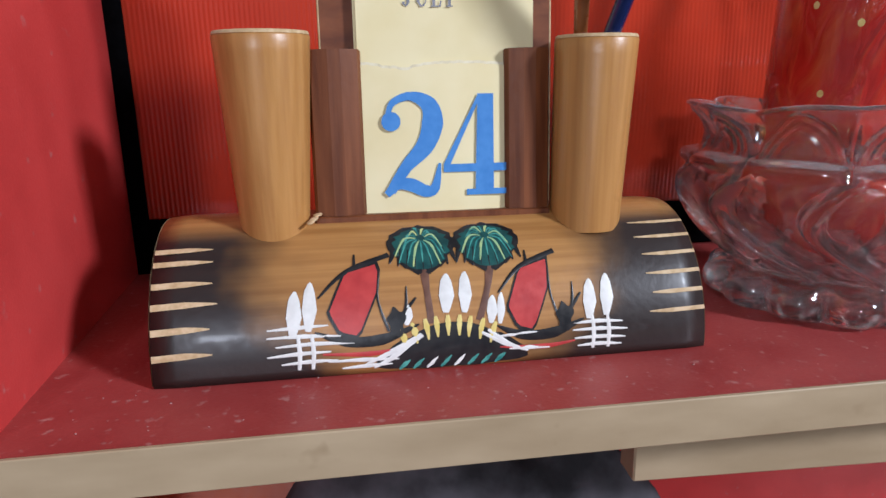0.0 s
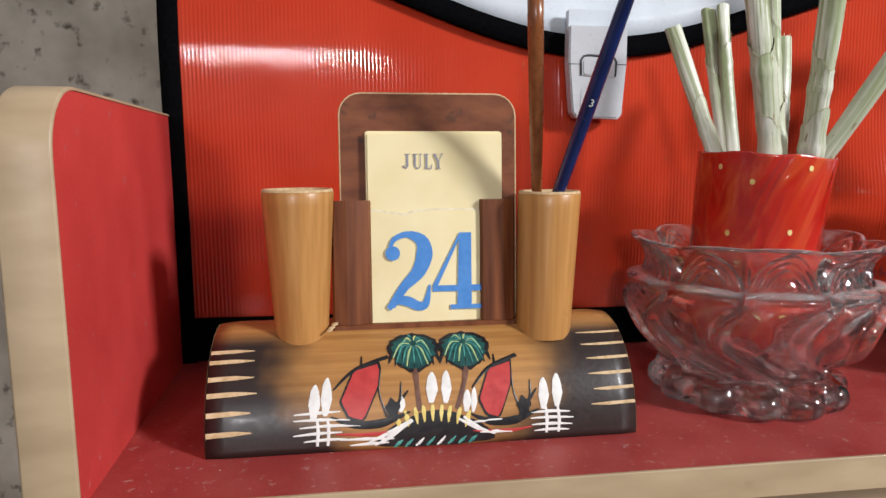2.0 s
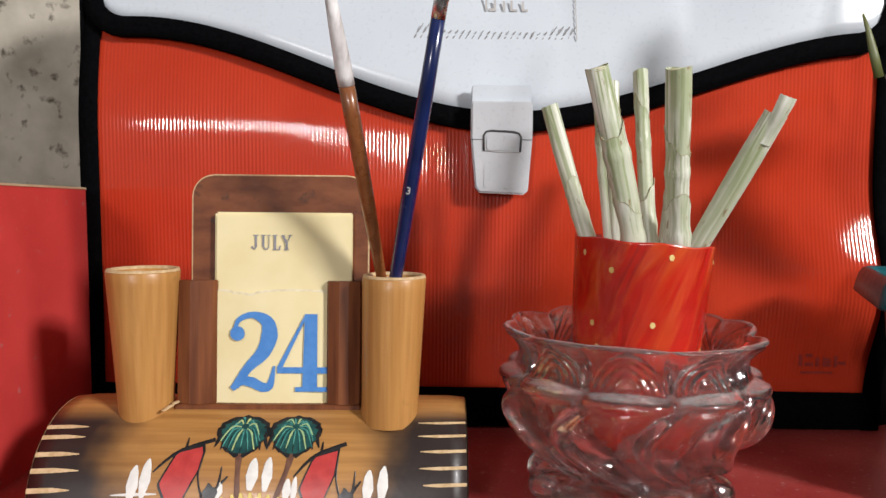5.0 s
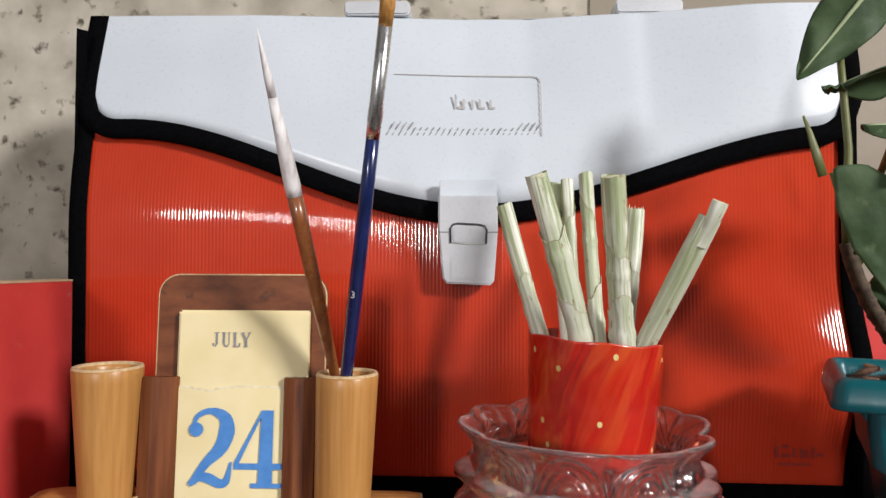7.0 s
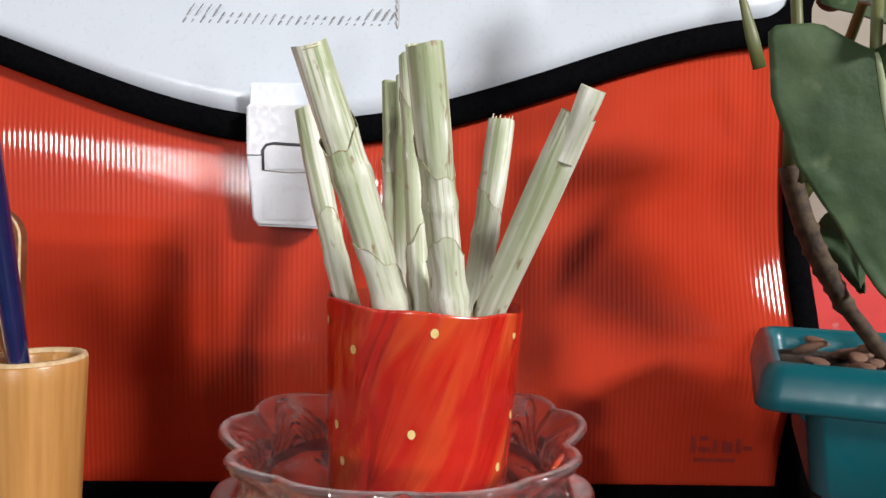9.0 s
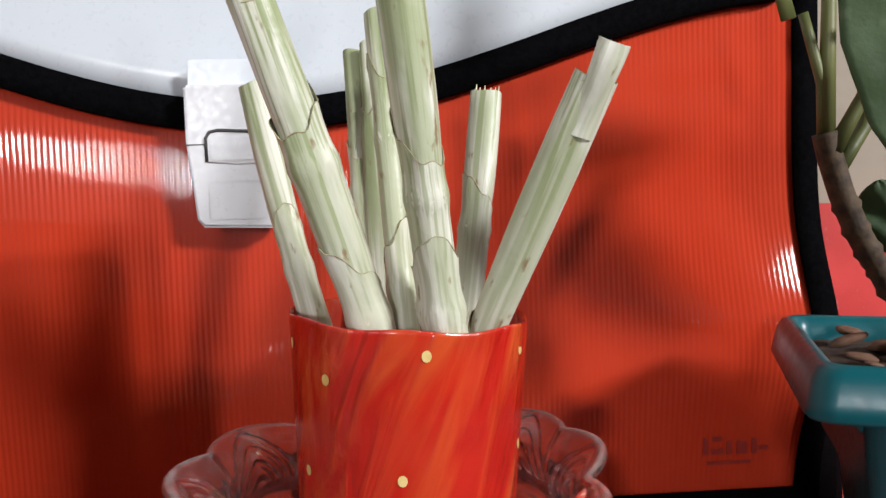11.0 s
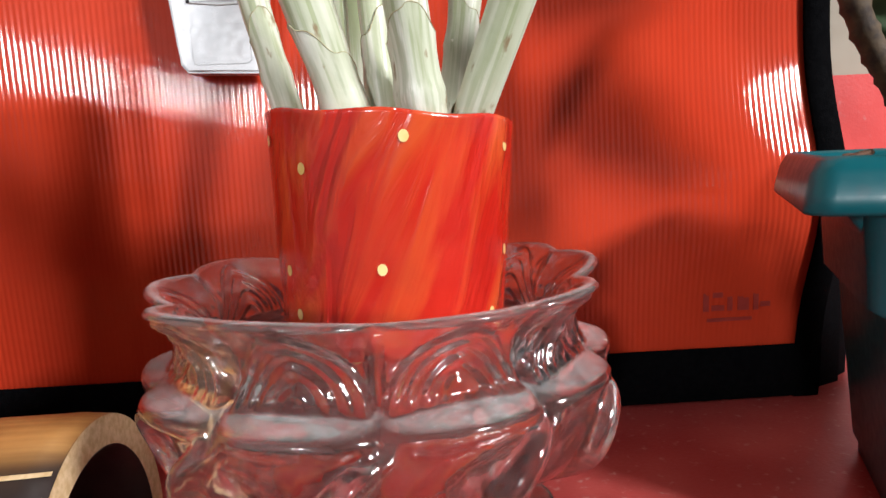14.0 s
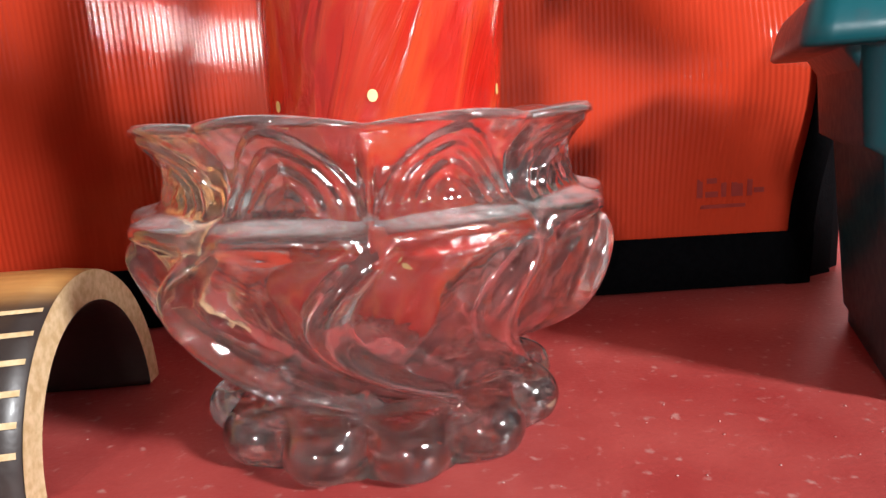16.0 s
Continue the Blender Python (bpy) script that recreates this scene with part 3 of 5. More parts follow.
def document_bag():
    bag = thing("document_bag", "red corrugated plastic document bag with white flap and black binding", "bag", BAG)
    pitch, per = 0.0021, 6
    u0, u1, z0, z1 = U0 + 0.006, U1 - 0.006, 0.020, 0.262
    nu = int((u1 - u0) / pitch * per) + 1

    def face(a, v):
        u, z = u0 + a * (u1 - u0), z0 + v * (z1 - z0)
        return (u, -bulge(u, z) - 0.000062 * math.cos(2 * math.pi * (u - u0) / pitch), z)
    part("front_panel", grid(nu, 44, face), BAG_RED, bag, "glossy red front with fine upright ribs")
    part("back_panel", box(U0, U1, 0.060, 0.0625, 0.0, 0.285), BAG_RED, bag, smooth=False)
    # white flap: rounded lower corners, curved lower edge
    top = 0.2990
    us = [U0 + 0.009 + (U1 - U0 - 0.018) * k / 120 for k in range(121)]

    def low(u):
        c = min(u - us[0], us[-1] - u)
        r = 0.016
        return flap_edge(u) + (r - math.sqrt(max(0, r * r - (r - c) ** 2)) if c < r else 0)
    bm = bmesh.new()
    fr, bk = [], []
    for u in us:
        b = low(u)
        col = [b + (top - b) * k / 10 for k in range(11)]
        fr.append([bm.verts.new((u, -0.0045 - bulge(u, z), z)) for z in col])
        bk.append([bm.verts.new((u, -0.0020 - bulge(u, z), z)) for z in col])
    for i in range(len(us) - 1):
        for k in range(10):
            bm.faces.new((fr[i][k], fr[i + 1][k], fr[i + 1][k + 1], fr[i][k + 1]))
            bm.faces.new((bk[i][k], bk[i][k + 1], bk[i + 1][k + 1], bk[i + 1][k]))
        bm.faces.new((fr[i][0], bk[i][0], bk[i + 1][0], fr[i + 1][0]))
    flap = part("flap", bm, BAG_WHITE, bag, "smooth white plastic flap")
    part("top_fold", grid(30, 8, lambda a, v: (us[0] + a * (us[-1] - us[0]), -0.0045 - bulge(us[0] + a * (us[-1] - us[0]), top) + 0.040 * v, top + 0.006 * math.sin(math.pi * v))), BAG_WHITE, bag, "white folded top")
    # binding: a flat black strip folded over the edges
    strip = []
    for u in us:
        strip.append((u, low(u)))
    strip = [(U0 + 0.0085, top)] + [(U0 + 0.0085, 0.262 - 0.002 * k) for k in range(3)] + strip + [(U1 - 0.0085, 0.258 + 0.002 * k) for k in range(3)] + [(U1 - 0.0085, top)]

    def binding(path, width, inset, off, closed=False):
        bm = bmesh.new()
        rows = []
        for i, (u, z) in enumerate(path):
            a, b = path[max(i - 1, 0)], path[min(i + 1, len(path) - 1)]
            d = Vector((b[0] - a[0], b[1] - a[1]))
            d = d.normalized() if d.length else Vector((1, 0))
            nrm = Vector((d.y, -d.x))
            row = []
            for s, o in ((0.0, 0.0), (0.03, 0.0010), (0.5, 0.0014), (0.97, 0.0010), (1.0, 0.0), (1.0, -0.0035)):
                q = (u + nrm.x * (s * width - inset), z + nrm.y * (s * width - inset))
                row.append(bm.verts.new((q[0], -off - o - bulge(*q), q[1])))
            rows.append(row)
        for a, b in zip(rows, rows[1:]):
            for k in range(5):
                bm.faces.new((a[k], a[k + 1], b[k + 1], b[k]))
        return bm
    part("flap_binding", binding(strip, 0.0115, 0.001, 0.0047), BLACK_CLOTH, bag, "black woven binding along the flap's edge")
    edge = lambda x, n: [(x, 0.25 - 0.25 * k / n) for k in range(n + 1)]
    part("side_binding", binding(edge(U0 + 0.0105, 30), 0.0105, 0.0, 0.0012), BLACK_CLOTH, bag, "black woven side binding")
    part("side_binding", binding(edge(U1 - 0.0105, 30)[::-1], 0.0105, 0.0, 0.0012), BLACK_CLOTH, bag, "black woven side binding")
    part("bottom_binding", binding([(U0 + (U1 - U0) * k / 40, 0.0255 - 0.0035 * k / 40) for k in range(41)], 0.022, 0.0, 0.0012), BLACK_CLOTH, bag, "black bottom binding")
    # the far gusset flares low down, its black drawn over the shaded gap beside it
    for x, s, shade_flare in ((U0, 1, 0.0), (U1, -1, 0.028)):
        part("gusset", grid(13, 16, lambda a, v: (x + s * 0.004 * abs(math.sin(6 * math.pi * a)) + shade_flare * math.sin(math.pi * min(1, 2.5 * a) / 2) * min(1, max(0, (0.36 - v) / 0.1)), 0.001 + 0.06 * a, 0.285 * v)), BLACK_CLOTH, bag, "pleated black side gusset")
    part("base", box(U0 + 0.001, U1 - 0.001, 0.001, 0.06, 0.0004, 0.004), BLACK_CLOTH, bag, smooth=False)
    # latch: a tapering white body, a wire loop round a raised tongue, a hairline seam
    latch = part("latch", prism([(-0.0040, 0.1835), (-0.0040, 0.1640), (-0.0014, 0.1372), (0.0008, 0.1345), (0.0250, 0.1335), (0.0272, 0.1360), (0.0292, 0.1640), (0.0292, 0.1835)], 0.0085, "y", 0.0009),
                 LATCH, bag, "white plastic push latch", smooth=False, matrix=pose(0, -0.0150, 0))
    loop = [(0.0030, 0.1570), (0.0028, 0.1650), (0.0042, 0.1672), (0.0070, 0.1678), (0.0190, 0.1672), (0.0218, 0.1664), (0.0230, 0.1645), (0.0226, 0.1565)]
    part("loop", tube([(u, -0.0003, z) for u, z in loop], [0.00055] * len(loop), 8), SLOT, latch, "dark wire loop of the latch")
    part("loop_foot", tube([(0.0030, -0.0001, 0.1570), (0.0128, -0.0001, 0.1562), (0.0226, -0.0001, 0.1563)], [0.0003] * 3, 6), PRINT, latch)
    part("button", prism(rounded(0.0042, 0.0216, 0.1572, 0.1658, 0.0018), 0.0008, bevel=0.0003), LATCH, latch, smooth=False, matrix=pose(0, -0.0005, 0))
    part("lip", prism(rounded(0.0030, 0.0225, 0.1368, 0.1500, 0.0018), 0.0009, bevel=0.0002), LATCH, latch, smooth=False, matrix=pose(0, -0.0002, 0))
    for a, b in ((-0.0040, 0.0026), (0.0234, 0.0290)):
        part("seam", box(a, b, -0.0002, 0.0004, 0.1628, 0.1632), SLOT, latch, smooth=False)
    part("strap", prism(rounded(-0.0036, 0.0288, 0.1800, 0.1930, 0.0015), 0.0040, bevel=0.0004), BAG_WHITE, bag, "white latch strap on the flap", smooth=False, matrix=pose(0, -0.0105, 0))
    # carrying handle mounts on the top fold
    for u in (-0.066, 0.105):
        part("handle_mount", prism(rounded(0, 0.042, 0, 0.009, 0.003), 0.02, bevel=0.001), LATCH, bag, "white handle mount", smooth=False, matrix=pose(u, 0.030, top + 0.004))
    part("handle", tube([(-0.045 + 0.171 * k / 14, 0.040, top + 0.010 + 0.03 * math.sin(math.pi * k / 14) ** 0.6) for k in range(15)], [0.005] * 15, 10), LATCH, bag, "white plastic handle")
    # printed label box on the flap
    def bar(w, h, u, z, mat, name="label_print"):
        part(name, box(0, w, 0, 0.0003, 0, h), mat, flap, smooth=False, matrix=pose(u, -0.0052 - bulge(u + w / 2, z), z))
    for k in range(21):
        bar(0.0040, 0.0004 + 0.00002 * k, -0.0320 + 0.0040 * k, 0.2600 - 0.00006 * k, PRINT, "label_frame")
    for k in range(6):
        a = radians(82 - 15 * k)
        bar(0.0010, 0.0008, 0.0518 + 0.0036 * math.cos(a), 0.2548 + 0.0036 * math.sin(a), PRINT, "label_frame")
    for k in range(9):
        bar(0.0005, 0.0038, 0.0558, 0.2512 - 0.0038 * k, PRINT, "label_frame")
    # writing too faint to read
    for u, w, h in ((-0.0010 + 0.0075, 0.0011, 0.0088), (0.0085, 0.0040, 0.0016), (0.0112, 0.0014, 0.0060), (0.0165, 0.0013, 0.0056), (0.0208, 0.0013, 0.0060), (0.0222, 0.0026, 0.0012), (0.0272, 0.0013, 0.0056), (0.0284, 0.0024, 0.0013)):
        bar(w, h, u - 0.002, 0.2380, PRINT)
    # hatching: long strokes at both ends, worn through between
    for row, (z0, z1) in enumerate(((0.2192, 0.2236), (0.2242, 0.2290))):
        bm = bmesh.new()
        rnd = random.Random(40 + row)
        for k in range(25):
            u = -0.0372 + 0.0036 * k + row * 0.0031
            if row and 3 < k < 21:
                h = 0.0012 + 0.0008 * rnd.random()
            elif row:
                h = z1 - z0
            else:
                h = (z1 - z0) * rnd.uniform(0.75, 1.1)
            wd = 0.00045 + 0.0005 * rnd.random()
            bm.faces.new([bm.verts.new((u + a + b * h * 0.66, -0.0051 - bulge(u, 0.224), z0 + b * h)) for a, b in ((0, 0), (wd, 0), (wd, 1), (0, 1))])
        part("hatch_print", bm, DARK_PRINT, flap, "row of slanting printed dashes", smooth=False)
    for u, z, w, h in ((0.1850, 0.0375, 0.0022, 0.0080), (0.1885, 0.0375, 0.0050, 0.0022), (0.1885, 0.0430, 0.0040, 0.0020), (0.1945, 0.0375, 0.0020, 0.0065), (0.1985, 0.0375, 0.0045, 0.0060),
                       (0.2045, 0.0375, 0.0020, 0.0090), (0.2075, 0.0385, 0.0040, 0.0020), (0.1870, 0.0330, 0.0180, 0.0014)):
        part("maker_mark", box(0, w, 0, 0.0003, 0, h), MARK, bag, smooth=False, matrix=pose(u, -0.0005 - bulge(u + w / 2, z + h / 2), z))


document_bag()


# ---- bamboo desk stand ----
BY, BR = 0.0390, 0.0428
FLAT = 0.91  # depth of the half round against its height


# the stand and its calendar stand square to the shelf's slanting front
STAND = pose(0.004, 0.036, 0, 0, 0, 3.0) @ pose(-0.004, -0.036, 0)
XL, XR = -0.0839, 0.0863


def on_base(x, s, lift):
    """A place on the half round: x along it, s metres of arc up from its front foot."""
    a = s / BR
    return (x, BY - (FLAT * BR + lift) * math.cos(a), (BR + lift) * math.sin(a))


ARC = BR * math.pi / 180


def stroke(points, widths, mat, name, parent, lift=0.00025, steps=6, label=""):
    """A brush stroke on the half round through points (x, degrees), as wide as widths (metres)."""
    pts = [Vector((x, d * ARC)) for x, d in points]
    fine, wide = [], []
    for i in range(len(pts) - 1):
        p0, p1, p2, p3 = pts[max(i - 1, 0)], pts[i], pts[i + 1], pts[min(i + 2, len(pts) - 1)]
        for k in range(steps + (i == len(pts) - 2)):
            t = k / steps
            fine.append(0.5 * ((2 * p1) + (p2 - p0) * t + (2 * p0 - 5 * p1 + 4 * p2 - p3) * t * t + (3 * p1 - p0 - 3 * p2 + p3) * t ** 3))
            wide.append(widths[i] + (widths[i + 1] - widths[i]) * t)
    bm = bmesh.new()
    rows = []
    for i, p in enumerate(fine):
        d = (fine[min(i + 1, len(fine) - 1)] - fine[max(i - 1, 0)]).normalized()
        n = Vector((-d.y, d.x)) * wide[i] / 2
        rows.append([bm.verts.new(on_base(*(p + n * s), lift * (1.0 if s == 0 else 0.6))) for s in (-1, 0, 1)])
    for a, b in zip(rows, rows[1:]):
        for k in range(2):
            bm.faces.new((a[k], a[k + 1], b[k + 1], b[k]))
    return part(name, bm, mat, parent, label)


def blob(cx, cd, f, mat, name, parent, lift=0.0002, n=36, rings=6, label=""):
    """A filled shape on the half round about (cx, cd degrees); f(angle) gives its reach (dx, ds) in metres."""
    bm = bmesh.new()
    c = bm.verts.new(on_base(cx, cd * ARC, lift))
    prev = None
    for r in range(1, rings + 1):
        ring = []
        for k in range(n):
            dx, ds = f(2 * math.pi * k / n)
            ring.append(bm.verts.new(on_base(cx + dx * r / rings, cd * ARC + ds * r / rings, lift)))
        for k in range(n):
            if prev is None:
                bm.faces.new((c, ring[k], ring[(k + 1) % n]))
            else:
                bm.faces.new((prev[k], ring[k], ring[(k + 1) % n], prev[(k + 1) % n]))
        prev = ring
    return part(name, bm, mat, parent, label)


def paint_base(base):
    rnd = random.Random(11)
    # carved pale notches at both ends
    for d, xl in ((58, -0.0669), (51.3, -0.0665), (41.3, -0.0664), (32.6, -0.0650), (22.7, -0.0672), (12.7, -0.0668)):
        stroke([(-0.0836, d - 0.5), (-0.074, d), (xl, d)], [0.0020, 0.0019, 0.0003], CUT, "notch", base)
    for d, xl in ((61.8, 0.0664), (52.7, 0.0667), (43.5, 0.0676), (34.4, 0.0675), (25.8, 0.0689), (17.7, 0.0673)):
        stroke([(0.0860, d + 0.5), (0.075, d), (xl, d)], [0.0013, 0.0014, 0.0003], CUT, "notch", base)
    # mound with yellow grass
    blob(0.0035, 3.0, lambda a: (0.0235 * math.cos(a), (0.0095 if math.sin(a) > 0 else 0.0018) * math.sin(a) * (1 + 0.08 * math.sin(9 * a))), P_BLACK, "painted_mound", base, 0.0002, label="black painted mound")
    blob(0.0035, 6.0, lambda a: (0.016 * math.cos(a), (0.0098 if math.sin(a) > 0 else 0.003) * math.sin(a)), P_BLACK, "painted_mound_shade", base, 0.00028)
    for k in range(9):
        x = -0.0105 + 0.0032 * k + rnd.uniform(-0.0004, 0.0004)
        h = 18 - 0.55 * (k - 4) ** 2 * 0.45
        stroke([(x, h - 4.5), (x + 0.0002 * (k - 4), h), (x + 0.0005 * (k - 4), h + 4)], [0.0006, 0.0021, 0.0009], P_YELLOW, "painted_grass_blade", base, 0.0004)
    for k in range(8):
        x = -0.013 + 0.0042 * k
        stroke([(x, 1.0), (x + 0.0018, 3.2), (x + 0.0034, 5.6 - 0.25 * abs(k - 3.5))], [0.0005, 0.0015, 0.0004], P_WHITE if k in (2, 4) else P_TEAL, "painted_leaf_stroke", base, 0.0004)
    # palm crowns on thin trunks
    for cx, bx, s in ((-0.0038, -0.0027, 1), (0.0170, 0.0121, -1)):
        stroke([(cx, 44), (cx + 0.3 * (bx - cx), 33), (bx, 19)], [0.0034, 0.0019, 0.0022], P_BROWN, "painted_trunk", base, 0.00028)
        blob(cx, 55, lambda a: ((0.0108 + 0.0009 * math.sin(17 * a)) * math.cos(a) * (1.0 if math.sin(a) > -0.3 else 0.85), (0.0088 if math.sin(a) > 0 else 0.0112) * math.sin(a) * (1 + 0.07 * math.sin(13 * a))),
             P_BLACK, "painted_crown_shade", base, 0.00024, label="dark painted palm crown")
        blob(cx, 54.6, lambda a: ((0.0088 + 0.0010 * math.sin(15 * a)) * math.cos(a), (0.0075 if math.sin(a) > 0 else 0.0095) * math.sin(a)), P_GREEN, "painted_crown", base, 0.00032, label="green painted palm crown")
        for k in range(17):
            # fronds fall in arcs from the crown's heart, lighter ones over darker
            a = radians(-165 + 330 * k / 16 - 90)
            r0, r1 = 0.0014, (0.0072 if math.sin(a) < 0 else 0.0058) + 0.0016 * rnd.random()
            sag = -7 * abs(math.cos(a))
            stroke([(cx + r0 * math.cos(a), 58.5 + r0 * math.sin(a) / ARC), (cx + 0.6 * r1 * math.cos(a), 59 + 0.6 * r1 * math.sin(a) / ARC), (cx + r1 * math.cos(a), 57.5 + sag + 1.05 * r1 * math.sin(a) / ARC)],
                   [0.0004, 0.0012, 0.0005], P_LIME if k % 3 == 1 else P_TEAL, "painted_frond", base, 0.00045 if k % 3 == 1 else 0.0004)
        for k in range(9):
            # ragged dark tips along the lower edge
            x = cx + 0.0022 * (k - 4)
            d = 45.5 + 0.75 * abs(k - 4)
            stroke([(x, d + 5), (x + 0.0002 * (k - 4), d), (x + 0.0004 * (k - 4), d - 3.0 - 1.5 * rnd.random())], [0.0016, 0.0014, 0.0003], P_BLACK, "painted_frond_tip", base, 0.00036)
    # boats: sail, boom, mast, hull with the figure aboard as a plain dark shape
    for x0, lift, k in ((-0.0255, 0.0, 1.0), (0.0282, -2.2, 0.9)):
        sail = [(-0.0024, 42), (0.0078, 46), (0.0066, 33), (0.0008, 16), (-0.0046, 18), (-0.0076, 26)]
        spts = [Vector((x0 + a * k, (d + lift) * ARC)) for a, d in sail]
        mid = sum(spts, Vector((0, 0))) / 6

        def reach(a, grow=1.0, spts=spts, mid=mid):
            d = Vector((math.cos(a), math.sin(a)))
            best = 0.02
            for p, q in zip(spts, spts[1:] + spts[:1]):
                e, w = q - p, p - mid
                den = d.x * e.y - d.y * e.x
                if abs(den) > 1e-12:
                    t, s = (w.x * e.y - w.y * e.x) / den, (w.x * d.y - w.y * d.x) / den
                    if t > 0 and -1e-6 <= s <= 1 + 1e-6:
                        best = min(best, t)
            return (d.x * best * grow, d.y * best * grow)
        blob(mid.x, mid.y / ARC, lambda a: reach(a, 1.12), P_BLACK, "painted_sail_outline", base, 0.00024)
        blob(mid.x, mid.y / ARC, lambda a: reach(a, 1.0), P_RED, "painted_sail", base, 0.00034, label="red painted sail")
        stroke([(x0 - 0.0107 * k, 32 + lift), (x0 - 0.002, 43 + lift), (x0 + 0.0112 * k, 50 + lift)], [0.0006, 0.0015, 0.0019], P_BLACK, "painted_boom", base, 0.00042)
        stroke([(x0 + 0.0004, 44 + lift), (x0 + 0.0006, 51 + lift)], [0.0013, 0.0005], P_BLACK, "painted_mast", base, 0.00042)
        stroke([(x0 + 0.0078 * k, 42 + lift), (x0 + 0.0070, 30 + lift), (x0 + 0.0098, 17 + lift)], [0.0007, 0.0006, 0.0009], P_BLACK, "painted_rope", base, 0.00042)
        stroke([(x0 - 0.012 * k, 18.5 + lift), (x0 - 0.003, 14.0 + lift), (x0 + 0.008 * k, 14.0 + lift), (x0 + 0.019 * k, 19 + lift)], [0.0004, 0.0030, 0.0034, 0.0005], P_BLACK, "painted_hull", base, 0.00040, label="black painted hull")
        blob(x0 + 0.0122 * k, 20.5 + lift, lambda a: ((0.0026 + 0.0006 * math.sin(5 * a)) * math.cos(a), (0.0042 + 0.0008 * math.sin(4 * a)) * math.sin(a)), P_BLACK, "painted_figure", base, 0.0004)
        stroke([(x0 + 0.0130 * k, 18 + lift), (x0 + 0.0152 * k, 26 + lift), (x0 + 0.0158 * k, 35 + lift)], [0.0010, 0.0010, 0.0004], P_BLACK, "painted_pole", base, 0.0004)
        stroke([(x0 + 0.0140 * k, 23 + lift), (x0 + 0.0185 * k, 30 + lift)], [0.0016, 0.0006], P_BLACK, "painted_oar", base, 0.0004)
        stroke([(x0 - 0.010, 9.5 + lift), (x0 + 0.004, 8.5 + lift), (x0 + 0.014, 10 + lift)], [0.0006, 0.0016, 0.0004], P_RED, "painted_ripple", base, 0.00036)
    # white tapering blooms
    for x, d0, d1, w in ((-0.0434, 17, 35.5, 0.0046), (-0.0388, 19, 39, 0.0044), (0.0024, 23, 39.5, 0.0048), (0.0082, 22.5, 40, 0.0042), (0.0476, 16.5, 33.5, 0.0044), (0.0533, 17.5, 35.5, 0.0044),
                         (-0.0098, 19, 27, 0.0030), (0.0162, 17.5, 29, 0.0034), (0.0190, 17, 30, 0.0026)):
        stroke([(x - 0.0006, d0), (x, d0 + 0.42 * (d1 - d0)), (x + 0.0002, d0 + 0.8 * (d1 - d0)), (x + 0.0005, d1)], [w * 0.35, w, w * 0.7, w * 0.12], P_WHITE, "painted_bloom", base, 0.0004, label="white painted bloom")
    # white water strokes
    for x0, x1, d in ((-0.0512, -0.0335, 20.5), (-0.0515, -0.030, 17.0), (-0.049, -0.026, 13.8), (-0.0515, -0.033, 10.2), (-0.0475, -0.031, 6.8), (0.0420, 0.0580, 15.0), (0.0415, 0.0595, 11.8), (0.0420, 0.0588, 8.4),
                      (0.0430, 0.0575, 5.4), (0.018, 0.030, 12.0), (0.021, 0.034, 6.0), (-0.034, -0.013, 6.0), (-0.030, -0.015, 3.4)):
        stroke([(x0, d + rnd.uniform(-0.5, 0.5)), ((x0 + x1) / 2, d + 0.3), (x1, d + rnd.uniform(-0.6, 0.6))], [0.0004, 0.0013, 0.0004], P_WHITE, "painted_water", base, 0.00044)
    for x0, d0, x1, d1 in ((-0.0235, 4.0, -0.006, 15.0), (-0.0205, 2.6, -0.009, 11.5), (-0.016, 8.0, -0.0055, 14.5), (0.027, 5.0, 0.0125, 14.0), (0.0235, 6.5, 0.0145, 15.0)):
        stroke([(x0, d0), ((x0 + x1) / 2, (d0 + d1) / 2 - 0.6), (x1, d1)], [0.0005, 0.0017, 0.0008], P_WHITE, "painted_shore", base, 0.00048)
    for x in (-0.0425, -0.0385, 0.0480, 0.0530):
        stroke([(x, 4.0), (x + 0.0004, 11), (x, 18)], [0.0010, 0.0014, 0.0009], P_WHITE, "painted_reflection", base, 0.0005)


